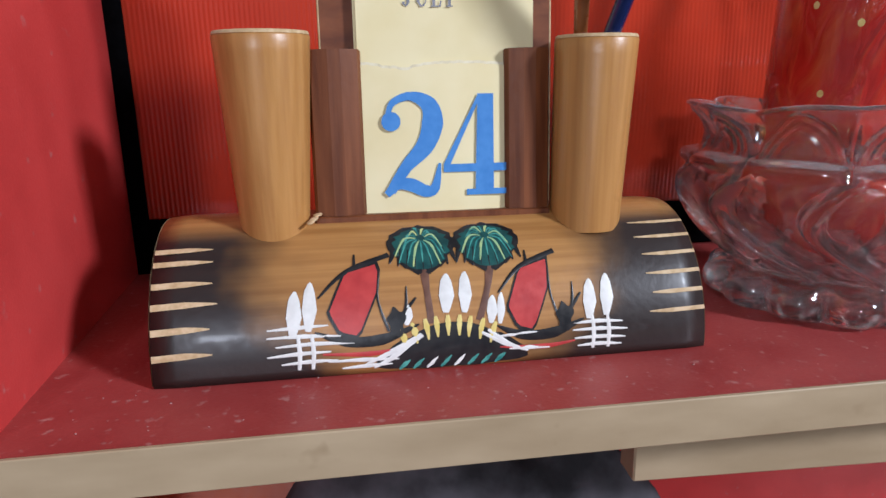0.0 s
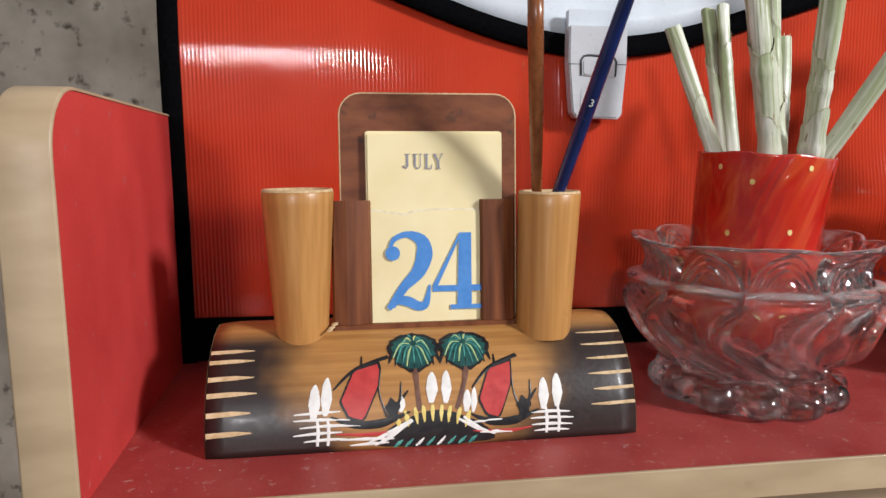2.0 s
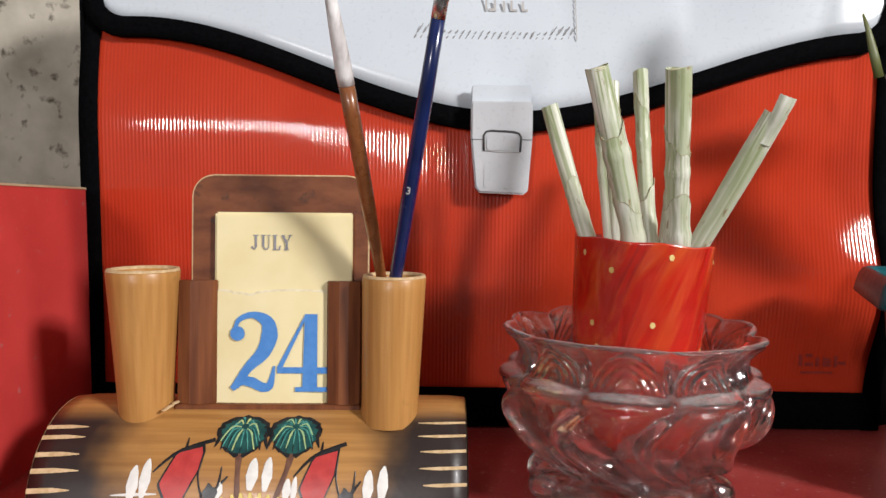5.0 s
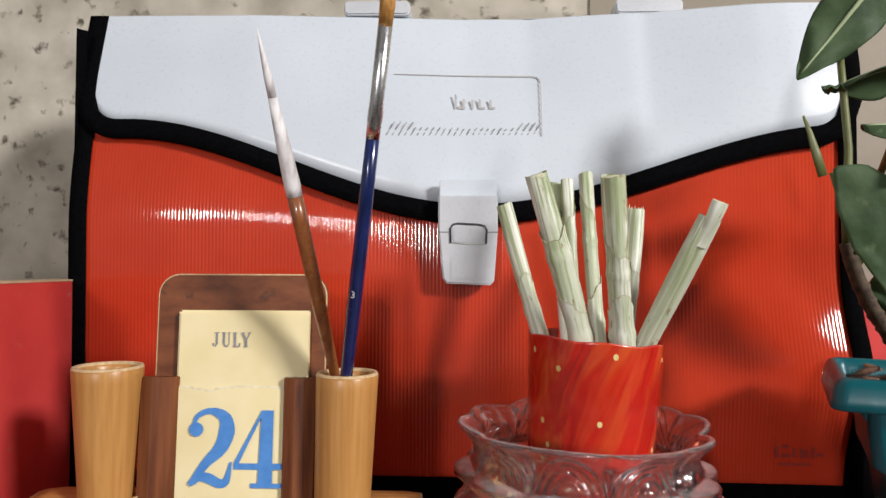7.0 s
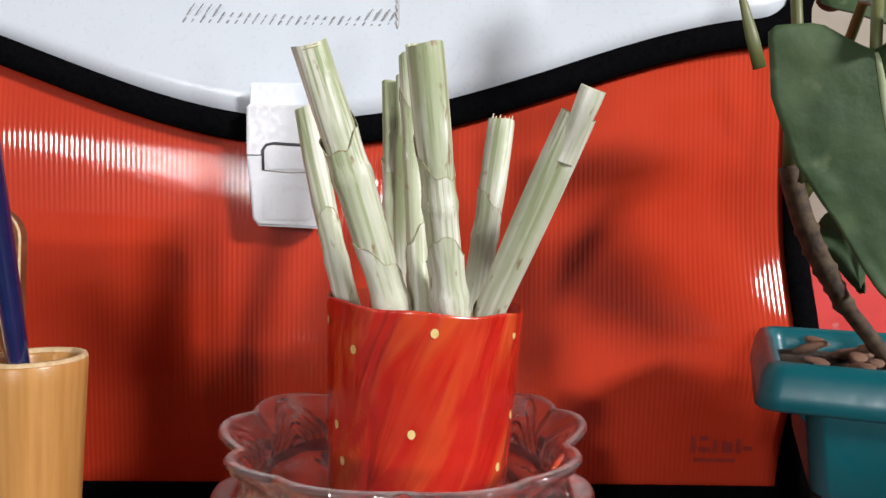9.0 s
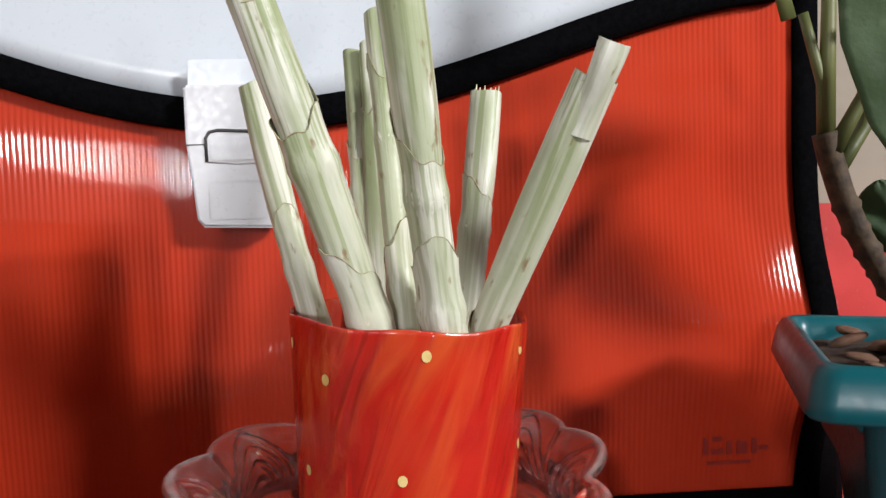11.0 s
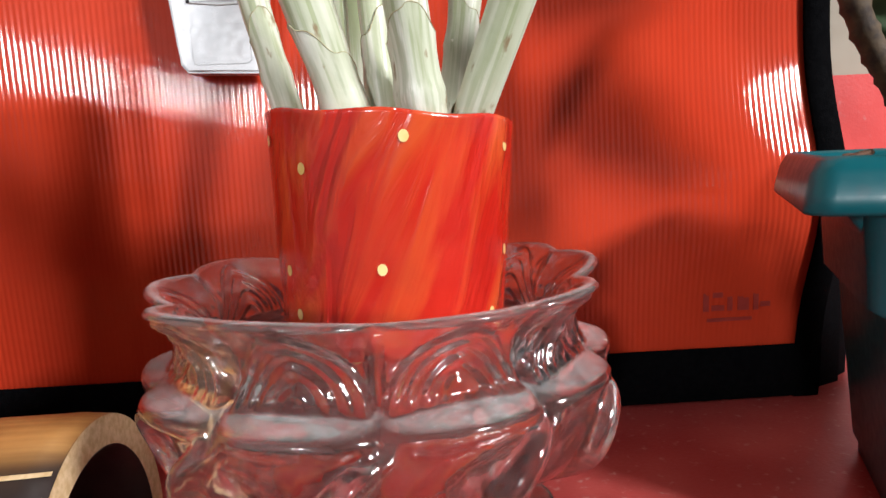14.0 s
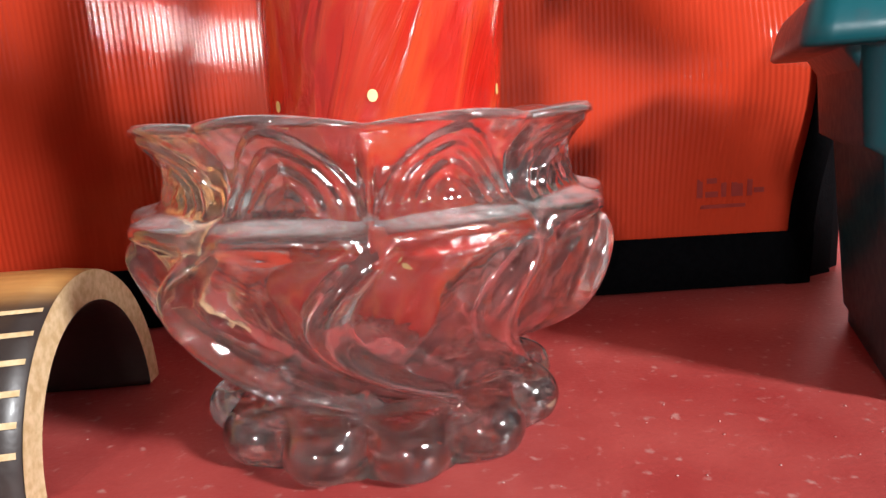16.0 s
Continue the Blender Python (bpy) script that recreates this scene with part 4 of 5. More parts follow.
def desk_stand():
    stand = thing("desk_calendar_stand", "varnished bamboo desk stand with painted half-round base and pen cups", "calendar stand", STAND)
    # half-round base
    bm = bmesh.new()
    n, m = 48, 24
    th = 0.0100
    rows = []
    for j in range(m + 1):
        x = XL + (XR - XL) * j / m
        e = 0.0007 if j in (0, m) else 0.0
        ring = [(BR - e, 180 * k / n) for k in range(n + 1)] + [(BR - th + e, 180 - 180 * k / n) for k in range(n + 1)]
        rows.append([bm.verts.new((x, BY - FLAT * r * math.cos(radians(a)), max(0.0003, r * math.sin(radians(a))))) for r, a in ring])
    for a, b in zip(rows, rows[1:]):
        for k in range(len(a)):
            bm.faces.new((a[k], a[(k + 1) % len(a)], b[(k + 1) % len(a)], b[k]))
    for r in (rows[0], rows[-1]):
        for k in range(n):
            bm.faces.new((r[k], r[k + 1], r[2 * n - k], r[2 * n + 1 - k]))
    base = part("base", bm, BURNT, stand, "half bamboo base scorched dark at both ends and painted with palms and boats", matrix=pose(-0.0006, 0.0042, 0))
    for x, s in ((XL, -1), (XR, 1)):
        f = lambda u, v: (x + s * 0.0004, BY - FLAT * (BR - 0.0012 - (th - 0.0022) * v) * math.cos(math.pi * u), 0.0004 + (BR - 0.0012 - (th - 0.0022) * v) * math.sin(math.pi * u))
        part("cut_end", grid(49, 3, f), CUT, base, "pale cut end of the bamboo")
    paint_base(base)
    # pen cups, hollow and tapering
    for cx, cy, rt, rb, dx, zt in ((-0.0498, 0.0350, 0.0146, 0.0106, -0.0002, 0.0996), (0.0554, 0.0322, 0.0133, 0.0117, 0.0018, 0.0980)):
        prof = [(rb, 0.036), (rb + 0.25 * (rt - rb), 0.052), (rb + 0.55 * (rt - rb), 0.07), (rb + 0.92 * (rt - rb), zt - 0.006), (rt, zt - 0.0012), (rt - 0.0006, zt), (rt - 0.0022, zt), (rt - 0.0030, zt - 0.002), (rb - 0.002, 0.05), (0.0, 0.048)]
        bm = lathe(prof, 40)
        for v in bm.verts:
            v.co.x += cx - dx * (zt - v.co.z) / 0.06
            v.co.y += cy
        cup = part("pen_cup", bm, BAMBOO, stand, "tapered bamboo pen cup")
        bm = lathe([(rt - 0.0001, zt - 0.0006), (rt - 0.0005, zt + 0.0004), (rt - 0.0020, zt + 0.0004), (rt - 0.0026, zt - 0.0008)], 40)
        for v in bm.verts:
            v.co.x += cx
            v.co.y += cy
        part("cut_rim", bm, CUT, cup, "pale cut rim")
    # glue bead where the cup meets the base
    bm = bmesh.new()
    rnd = random.Random(3)
    for k in range(9):
        bmesh.ops.create_icosphere(bm, subdivisions=2, radius=rnd.uniform(0.0006, 0.0011), matrix=Matrix.Translation((-0.0385 + 0.00035 * k, 0.0255 + 0.0009 * k, 0.0424 + 0.0002 * k)) @ Matrix.Diagonal((1.5, 1.6, 0.35, 1)))
    part("glue_bead", bm, CUT, stand, "dried white glue")
    # leaning back rest with the calendar
    lean = pose(0, 0.0332, 0.0, -3.6)
    part("back_rest", prism(rounded(-0.0330, 0.0438, 0.038, 0.1405, 0.0095, "tl tr"), 0.0042, "y", 0.0007), BOARD, stand, "dark stained back board with rounded top", smooth=False, matrix=lean @ pose(0, 0.0042, 0))
    rim = rounded(-0.0326, 0.0434, 0.044, 0.1401, 0.0093, "tl tr")
    part("worn_edge", tube([(x, 0.0046, z) for x, z in rim], [0.00042] * len(rim), 8), CUT, stand, "pale worn edge of the back board", matrix=lean)
    part("ledge", box(-0.0370, 0.0412, -0.0040, 0.0060, 0.0370, 0.0428, 0.0005, 1), BROWN, stand, "thin brown ledge", smooth=False, matrix=lean)
    for x0, x1, sk in ((-0.0368, -0.0202, 1), (0.0265, 0.0417, -1)):
        pts = [(x0, 0.0), (x0 + 0.001, -0.0022), ((x0 + x1) / 2 - 0.002, -0.0038), ((x0 + x1) / 2 + 0.002, -0.0038), (x1 - 0.001, -0.0022), (x1, 0.0), (x1, 0.0026), (x0, 0.0026)]
        part("slat", prism(pts, 0.0522, "z", 0.0003), BROWN, stand, "dark bamboo slat holding the calendar", smooth=False, matrix=lean @ pose(0, -0.0004, 0.0427))
    # calendar pad: month sheet behind, day sheet in front
    calendar = thing("tear_off_calendar", "cream tear-off calendar showing July 24 in blue", "calendar", STAND @ lean)
    for k in range(4):
        sh = [(0.0, 0.0), (0.0006, 0.0004), (-0.0005, 0.0002), (0.0004, -0.0005)][k]
        part("month_sheet", box(-0.0214 + sh[0], 0.0362 + sh[0], 0.0030 - 0.0007 * k, 0.0036 - 0.0007 * k, 0.043, 0.1232 + sh[1] + (0.0009 if k == 0 else 0)), PAPER, calendar, smooth=False)
    tear = lambda u: 0.0905 + 0.0006 * noise.noise((u * 9, 0.3, 0)) + 0.0005 * noise.noise((u * 34, 1.7, 0)) - 0.0016 * math.exp(-((u - 0.28) / 0.1) ** 2)
    wd = (-0.0206, 0.0268)
    for k, mat in ((0, TORN), (1, PAPER)):
        lift = 0.0005 if k == 0 else -0.0004
        bm = grid(40, 9, lambda u, v: (wd[0] + (wd[1] - wd[0]) * u, 0.0004 - 0.0005 * k - 0.0008 * math.sin(math.pi * u), 0.0428 + v * (tear(u) + lift - 0.0428)))
        part("torn_sheet" if k == 0 else "day_sheet", bm, mat, calendar, "torn paper stub" if k == 0 else "day sheet with a blue 24")
    part("pad", box(wd[0] + 0.0003, wd[1] - 0.0003, 0.0006, 0.0010, 0.0429, 0.0885), PAPER, calendar, smooth=False)
    paper_y = -0.0011

    def ink(path, widths, name, steps=8, mat=BLUE_INK):
        bm = bmesh.new()
        pts = [Vector(p) for p in path]
        fine, wide = [], []
        for i in range(len(pts) - 1):
            p0, p1, p2, p3 = pts[max(i - 1, 0)], pts[i], pts[i + 1], pts[min(i + 2, len(pts) - 1)]
            for k in range(steps + (i == len(pts) - 2)):
                t = k / steps
                fine.append(0.5 * ((2 * p1) + (p2 - p0) * t + (2 * p0 - 5 * p1 + 4 * p2 - p3) * t * t + (3 * p1 - p0 - 3 * p2 + p3) * t ** 3))
                wide.append(widths[i] + (widths[i + 1] - widths[i]) * t)
        rows = []
        for i, p in enumerate(fine):
            d = (fine[min(i + 1, len(fine) - 1)] - fine[max(i - 1, 0)]).normalized()
            nn = Vector((-d.y, d.x)) * wide[i] / 2
            rows.append([bm.verts.new((q.x, paper_y - 0.0002, q.y)) for q in (p - nn, p + nn)])
        for a, b in zip(rows, rows[1:]):
            bm.faces.new((a[0], a[1], b[1], b[0]))
        return bm
    X, Z, W, H = -0.0146, 0.0478, 0.0196, 0.0330
    P = lambda a, b: (X + a * W, Z + b * H)
    bm = ink([P(0.10, 0.76), P(0.20, 0.92), P(0.50, 0.985), P(0.80, 0.90), P(0.86, 0.72), P(0.72, 0.50), P(0.40, 0.30), P(0.13, 0.06)], [0.0012, 0.0021, 0.0027, 0.0054, 0.0071, 0.0059, 0.0039, 0.0031], "numeral")
    ring = [bm.verts.new((X + W * 0.17 + 0.0031 * math.cos(2 * math.pi * k / 20), paper_y - 0.00025, Z + H * 0.745 + 0.0031 * math.sin(2 * math.pi * k / 20))) for k in range(20)]
    bm.faces.new(ring)
    for path, ws in (([P(0.06, 0.03), P(0.25, 0.13), P(0.48, 0.12), P(0.72, 0.055), P(0.88, 0.09), P(0.97, 0.33)], [0.0022, 0.0036, 0.0044, 0.0040, 0.0032, 0.0008]),):
        extra = ink(path, ws, "numeral")
        me = bpy.data.meshes.new("numeral")
        extra.to_mesh(me)
        extra.free()
        for v in me.vertices:
            v.co.y -= 0.00006
        bm.from_mesh(me)
        bpy.data.meshes.remove(me)
    part("numeral", bm, BLUE_INK, calendar, "blue printed 2", smooth=False)
    bm = bmesh.new()
    X4, W4 = 0.0056, 0.0212
    for k, quad in enumerate((((0.50, 0.0), (0.80, 0.0), (0.80, 1.0), (0.55, 1.0)), ((0.0, 0.235), (1.0, 0.235), (1.0, 0.315), (0.0, 0.315)), ((0.0, 0.315), (0.11, 0.315), (0.60, 0.98), (0.56, 1.0)), ((0.36, 0.0), (1.0, 0.0), (1.0, 0.06), (0.36, 0.06)))):
        bm.faces.new([bm.verts.new((X4 + a * W4, paper_y - 0.0002 - 0.00002 * k, Z + b * H)) for a, b in quad])
    part("numeral", bm, BLUE_INK, calendar, "blue printed 4", smooth=False)
    # month name in serif capitals: thick and thin strokes with flat feet, each letter by itself
    bm = bmesh.new()

    def bars(x, strokes):
        for (a, b), (c, d), w in strokes:
            e = Vector((c - a, d - b)).normalized()
            nn = Vector((-e.y, e.x)) * w / 2
            bm.faces.new([bm.verts.new((x + p, -0.00002 * len(bm.faces), q)) for p, q in ((a + nn.x, b + nn.y), (c + nn.x, d + nn.y), (c - nn.x, d - nn.y), (a - nn.x, b - nn.y))])
    T, S = 0.00095, 0.00035
    bars(0.0000, [((0.0020, 0.0012), (0.0020, 0.0062), T), ((0.0009, 0.0062), (0.0031, 0.0062), S), ((0.0022, 0.0014), (0.0013, 0.0002), 0.0006), ((0.0015, 0.0002), (0.0004, 0.0007), S), ((0.0001, 0.0011), (0.0009, 0.0011), 0.0008)])
    bars(0.0042, [((0.0010, 0.0062), (0.0010, 0.0014), T), ((0.0, 0.0062), (0.0020, 0.0062), S), ((0.0009, 0.0016), (0.0018, 0.0003), 0.0006), ((0.0015, 0.0002), (0.0029, 0.0003), 0.0005), ((0.0026, 0.0003), (0.0034, 0.0014), 0.0004), ((0.0034, 0.0062), (0.0034, 0.0012), S), ((0.0027, 0.0062), (0.0041, 0.0062), S)])
    bars(0.0092, [((0.0010, 0.0062), (0.0010, 0.0), T), ((0.0, 0.0062), (0.0020, 0.0062), S), ((0.0, 0.0001), (0.0032, 0.0001), S), ((0.0029, 0.0001), (0.0033, 0.0018), 0.0005)])
    bars(0.0130, [((0.0006, 0.0062), (0.0022, 0.0028), T), ((0.0038, 0.0062), (0.0022, 0.0028), S), ((0.0022, 0.0031), (0.0022, 0.0), T), ((0.0, 0.0062), (0.0015, 0.0062), S), ((0.0030, 0.0062), (0.0044, 0.0062), S), ((0.0012, 0.0001), (0.0032, 0.0001), S)])
    part("month_name", bm, GREY_INK, calendar, "printed month name July", smooth=False, matrix=pose(-0.0063, 0.0006, 0.1080))


desk_stand()


# ---- brushes in the cup ----
def lerp(a, b, t):
    return Vector(a).lerp(Vector(b), t)


def brushes():
    a, b = Vector((0.0500, 0.0345, 0.0985)), Vector((0.0413, 0.0035, 0.1712))
    at = lambda z: a + (b - a) * ((z - a.z) / (b.z - a.z))
    brush = thing("round_paintbrush", "brown wooden paintbrush with worn white neck standing in the bamboo cup", "paintbrush")
    part("handle", tube([at(z) for z in (0.082, 0.10, 0.13, 0.16, 0.1712)], [0.0018, 0.0022, 0.0029, 0.0031, 0.0030], 16), BRUSH_BROWN, brush, "brown lacquered handle")
    part("ferrule", tube([at(z) for z in (0.1705, 0.174, 0.188, 0.205)], [0.0031, 0.0032, 0.0027, 0.0017], 16), WORN_WHITE, brush, "paint-stained white ferrule")
    part("bristles", tube([at(z) for z in (0.2045, 0.211, 0.219, 0.227)], [0.0017, 0.0016, 0.0010, 0.0002], 12), WORN_WHITE, brush, "fine pointed bristles")
    a2, b2 = Vector((0.0572, 0.0256, 0.0985)), Vector((0.0758, -0.0180, 0.1889))
    at2 = lambda z: a2 + (b2 - a2) * ((z - a2.z) / (b2.z - a2.z))
    brush = thing("flat_paintbrush", "dark blue paintbrush with metal ferrule in the bamboo cup", "paintbrush")
    part("handle", tube([at2(z) for z in (0.074, 0.10, 0.13, 0.165, 0.189)], [0.0022, 0.0026, 0.0029, 0.0027, 0.0024], 16), BLUE_PAINT, brush, "dark blue lacquered handle")
    part("ferrule", tube([at2(z) for z in (0.1885, 0.193, 0.194, 0.197, 0.198, 0.222)], [0.0025, 0.0025, 0.0027, 0.0027, 0.0025, 0.0024], 16), METAL, brush, "silver metal ferrule")
    part("bristles", tube([at2(z) for z in (0.2215, 0.228, 0.236)], [0.0023, 0.0026, 0.0016], 16, flat=0.6), BRISTLE, brush, "orange-brown bristles")
    cu = bpy.data.curves.new("size_number", "FONT")
    cu.body, cu.size = "3", 0.0042
    ob = new("size_text", cu)
    bpy.context.view_layer.update()
    me = bpy.data.meshes.new_from_object(ob)
    bpy.data.objects.remove(ob)
    me.materials.clear()
    me.materials.append(P_WHITE)
    d = (b2 - a2).normalized()
    p = at2(0.1325)
    n = Vector((-0.05, -0.96, 0.0))
    n = (n - d * n.dot(d)).normalized()
    x = d.cross(n)
    m = Matrix((x, d, n)).transposed().to_4x4()
    num = new("size_number", me)
    num.parent = brush
    num.matrix_basis = Matrix.Translation(p + n * 0.0031 - x * 0.0011) @ m
    tagged(num, "white printed size number 3")


brushes()


# ---- glass bowl with the red cup of lemongrass ----
BOWL = (0.1575, 0.0525)


def glass_bowl():
    bowl = thing("glass_bowl", "clear pressed-glass bowl with swirled petals, scalloped rim and beaded foot", "bowl", pose(*BOWL, 0))
    foot = [(0.0, 0.0012), (0.027, 0.0006), (0.0385, 0.0003)]
    foot += [(0.0380 + 0.0056 * math.sin(radians(a)), 0.0067 - 0.0064 * math.cos(radians(a))) for a in range(15, 166, 10)]
    foot += [(0.0378, 0.0132), (0.0352, 0.0137), (0.0342, 0.0143), (0.0344, 0.0152)]
    body = [(0.0344 + 0.0211 * math.sin(math.pi / 2 * t) ** 0.95, 0.0152 + 0.0365 * t) for t in [k / 56 for k in range(1, 57)]]
    neck = [(0.0558, 0.0535), (0.0557, 0.0550), (0.0550, 0.0560), (0.0536, 0.0567), (0.0522, 0.0572), (0.0510, 0.0575), (0.0500, 0.0579)]
    flare = ((0.0579, 0.0500), (0.0600, 0.0482), (0.0635, 0.0474), (0.0670, 0.0480), (0.0700, 0.0502), (0.0728, 0.0532), (0.0736, 0.0538))
    neck += [(float(np.interp(z, [a for a, _ in flare], [b for _, b in flare])), float(z)) for z in np.linspace(0.0583, 0.0734, 32)]
    lip = [(0.0541, 0.0741), (0.0540, 0.0748), (0.0533, 0.0754), (0.0522, 0.0755), (0.0512, 0.0750), (0.0504, 0.0742)]
    inner = [(0.0478, 0.0712), (0.0455, 0.0675), (0.0446, 0.0630), (0.0452, 0.0580), (0.0468, 0.0530), (0.0472, 0.0480), (0.0462, 0.0430), (0.0442, 0.0380), (0.0412, 0.0330), (0.0375, 0.0280), (0.0330, 0.0230), (0.0275, 0.0180), (0.0210, 0.0155), (0.0120, 0.0142), (0.0, 0.0140)]
    prof = foot + body + neck + lip + inner
    nf, nb, nn, nl = len(foot), len(body), len(neck), len(lip)
    seg = 560

    def groove(a, power=0.5):
        """0 in a sharp groove, 1 over a rounded lobe."""
        return abs(math.sin(a)) ** power

    def f(u, v):
        j = round(v * (len(prof) - 1))
        r, z = prof[j]
        th = 2 * math.pi * u
        line = 5 * th + 1.222
        if 1 < j < nf - 2:
            # twelve round beads
            k = max(0.0, min(1.0, (r - 0.0375) / 0.004))
            g = groove(6 * th + 0.4, 0.62)
            r += 0.0085 * (g - 0.86) * k
            z = 0.0067 + (z - 0.0067) * (1 - 0.35 * (1 - g) * k)
        elif j < nf + nb:
            t = min(1, max(0, (z - 0.0152) / 0.0365))
            bell = math.sin(math.pi * min(1, 0.10 + 0.80 * t)) ** 0.7
            sway = radians(25) * (1 - t) ** 2.0 - radians(15) * math.sin(math.pi * (1 - t))
            swirl = 5 * (th - sway) + 1.222
            loc = ((swirl / math.pi) % 1) - 0.5
            gap = 0.5 - abs(loc)
            cord = max(0.0, 1 - (gap / 0.13) ** 2) ** 0.5
            r += (0.0050 * cord - 0.0056 * math.cos(math.pi * loc) ** 1.5 * min(1, gap / 0.10)) * bell - 0.0005
            # a flat facet ground across the lower half of each hollow
            cut = ((5 * (th + 0.9 * sway) + 2.35) / math.pi % 1) - 0.5
            r -= 0.0016 * max(0.0, 1 - abs(cut) / 0.16) * bell * (1 - cord) * min(1, max(0, (0.85 - t) / 0.2))
            if t > 0.72:
                k = (t - 0.72) / 0.28
                r += 0.0046 * k * k * (groove(line, 0.7) - 0.66)
        elif j < nf + nb + nn + nl:
            t = (z - 0.0579) / 0.0156
            if z <= 0.0579:
                k = min(1, max(0, (r - 0.0485) / 0.0065))
                r += 0.0046 * k * (groove(line, 0.7) - 0.66)
                z += 0.0018 * k * (groove(line, 0.8) - 0.6)
            else:
                t = min(1.1, t)
                k = min(1, max(0, (t - 0.35) / 0.65))
                edge = 2.5 * th + 0.55
                r += k * (0.0034 * (groove(edge, 1.2) - 0.66) + 0.0042 * (groove(line, 0.9) - 0.66))
                z += k * (0.0012 * (groove(edge, 1.2) - 0.6) + 0.0012 * (groove(line, 1.0) - 0.6) + 0.0005 * math.sin(3 * th + 1))
                if j < nf + nb + nn:
                    # shell of nested arches over each lobe, a sharp groove between
                    loc = ((line / math.pi) % 1) - 0.5
                    d = (abs(loc) * 2.15) ** 1.45 + (t * 1.02) ** 1.7
                    if d < 1:
                        saw = 1 - abs(((d * 3.8 + 0.2) % 1) * 2 - 1)
                        r += 0.0017 * (saw - 0.35) * min(1, t * 5) * (1 - 0.4 * d) * min(1, 0.25 + 2 * d)
                    else:
                        r -= 0.0008
                    r -= 0.0024 * math.exp(-((0.5 - abs(loc)) / 0.045) ** 2) * (1 - 0.8 * k)
        return (r * math.cos(th), r * math.sin(th), z)
    bm = grid(seg, len(prof), f, close_u=True)
    bmesh.ops.remove_doubles(bm, verts=bm.verts, dist=1e-6)
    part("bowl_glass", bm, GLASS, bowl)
    return bowl


glass_bowl()


def red_cup():
    cup = thing("red_cup", "glossy red cup with gold dots standing in a glass bowl", "cup", pose(0.1592, 0.0545, 0.0141))
    zt = 0.0985
    wall = lambda z: (0.0264 + 0.0032 * z / zt, 0.0038 * z / zt, 0.0010 + 0.0075 * (1 - z / zt))
    top = lambda th: -0.0022 * math.cos(th) + 0.0004 * math.sin(7 * th)
    zs = [0.0158 + (zt - 0.0158) * k / 14 for k in (*range(14), 13.85, 14)]
    prof = [(0.0, 0.0143), (0.0250, 0.0143)] + [(wall(z)[0], z) for z in zs] + [(0.0293, zt + 0.0002), (0.0287, zt - 0.0004), (0.0250, 0.05), (0.0230, 0.019), (0.0, 0.018)]

    def f(u, v):
        r, z = prof[round(v * (len(prof) - 1))]
        th = 2 * math.pi * u
        _, dx, dy = wall(z)
        return (r * math.cos(th) + dx, r * math.sin(th) + dy, z + top(th) * (z / zt) ** 3)
    body = part("cup_body", grid(72, len(prof), f, close_u=True), WRAP, cup, "red wrapped cup wall")
    # gold dots: (x, z) as seen from the front, on the wall
    rnd = random.Random(2)
    spots = [(-0.0178, 0.0875), (0.0042, 0.0932), (-0.0008, 0.0655), (-0.0228, 0.0645), (-0.0205, 0.0545), (0.0268, 0.0660), (0.0262, 0.0905), (0.0235, 0.052), (0.0030, 0.040), (-0.012, 0.038), (-0.027, 0.094)]
    spots = [(math.atan2(-math.sqrt(max(0.0, wall(z)[0] ** 2 - x * x)), x), z) for x, z in spots]
    spots += [(radians(15 + 22 * k), 0.03 + 0.06 * rnd.random()) for k in range(8)]
    for a, z in spots:
        bm = bmesh.new()
        r, dx, dy = wall(z)
        r += 0.0002
        ring = [(a + 0.0011 / r * math.cos(t), z + 0.0013 * math.sin(t)) for t in (2 * math.pi * k / 14 for k in range(14))]
        bm.faces.new([bm.verts.new((r * math.cos(b) + dx, r * math.sin(b) + dy, h)) for b, h in ring])
        part("gold_dot", bm, GOLD, body, "small gold dot")


red_cup()


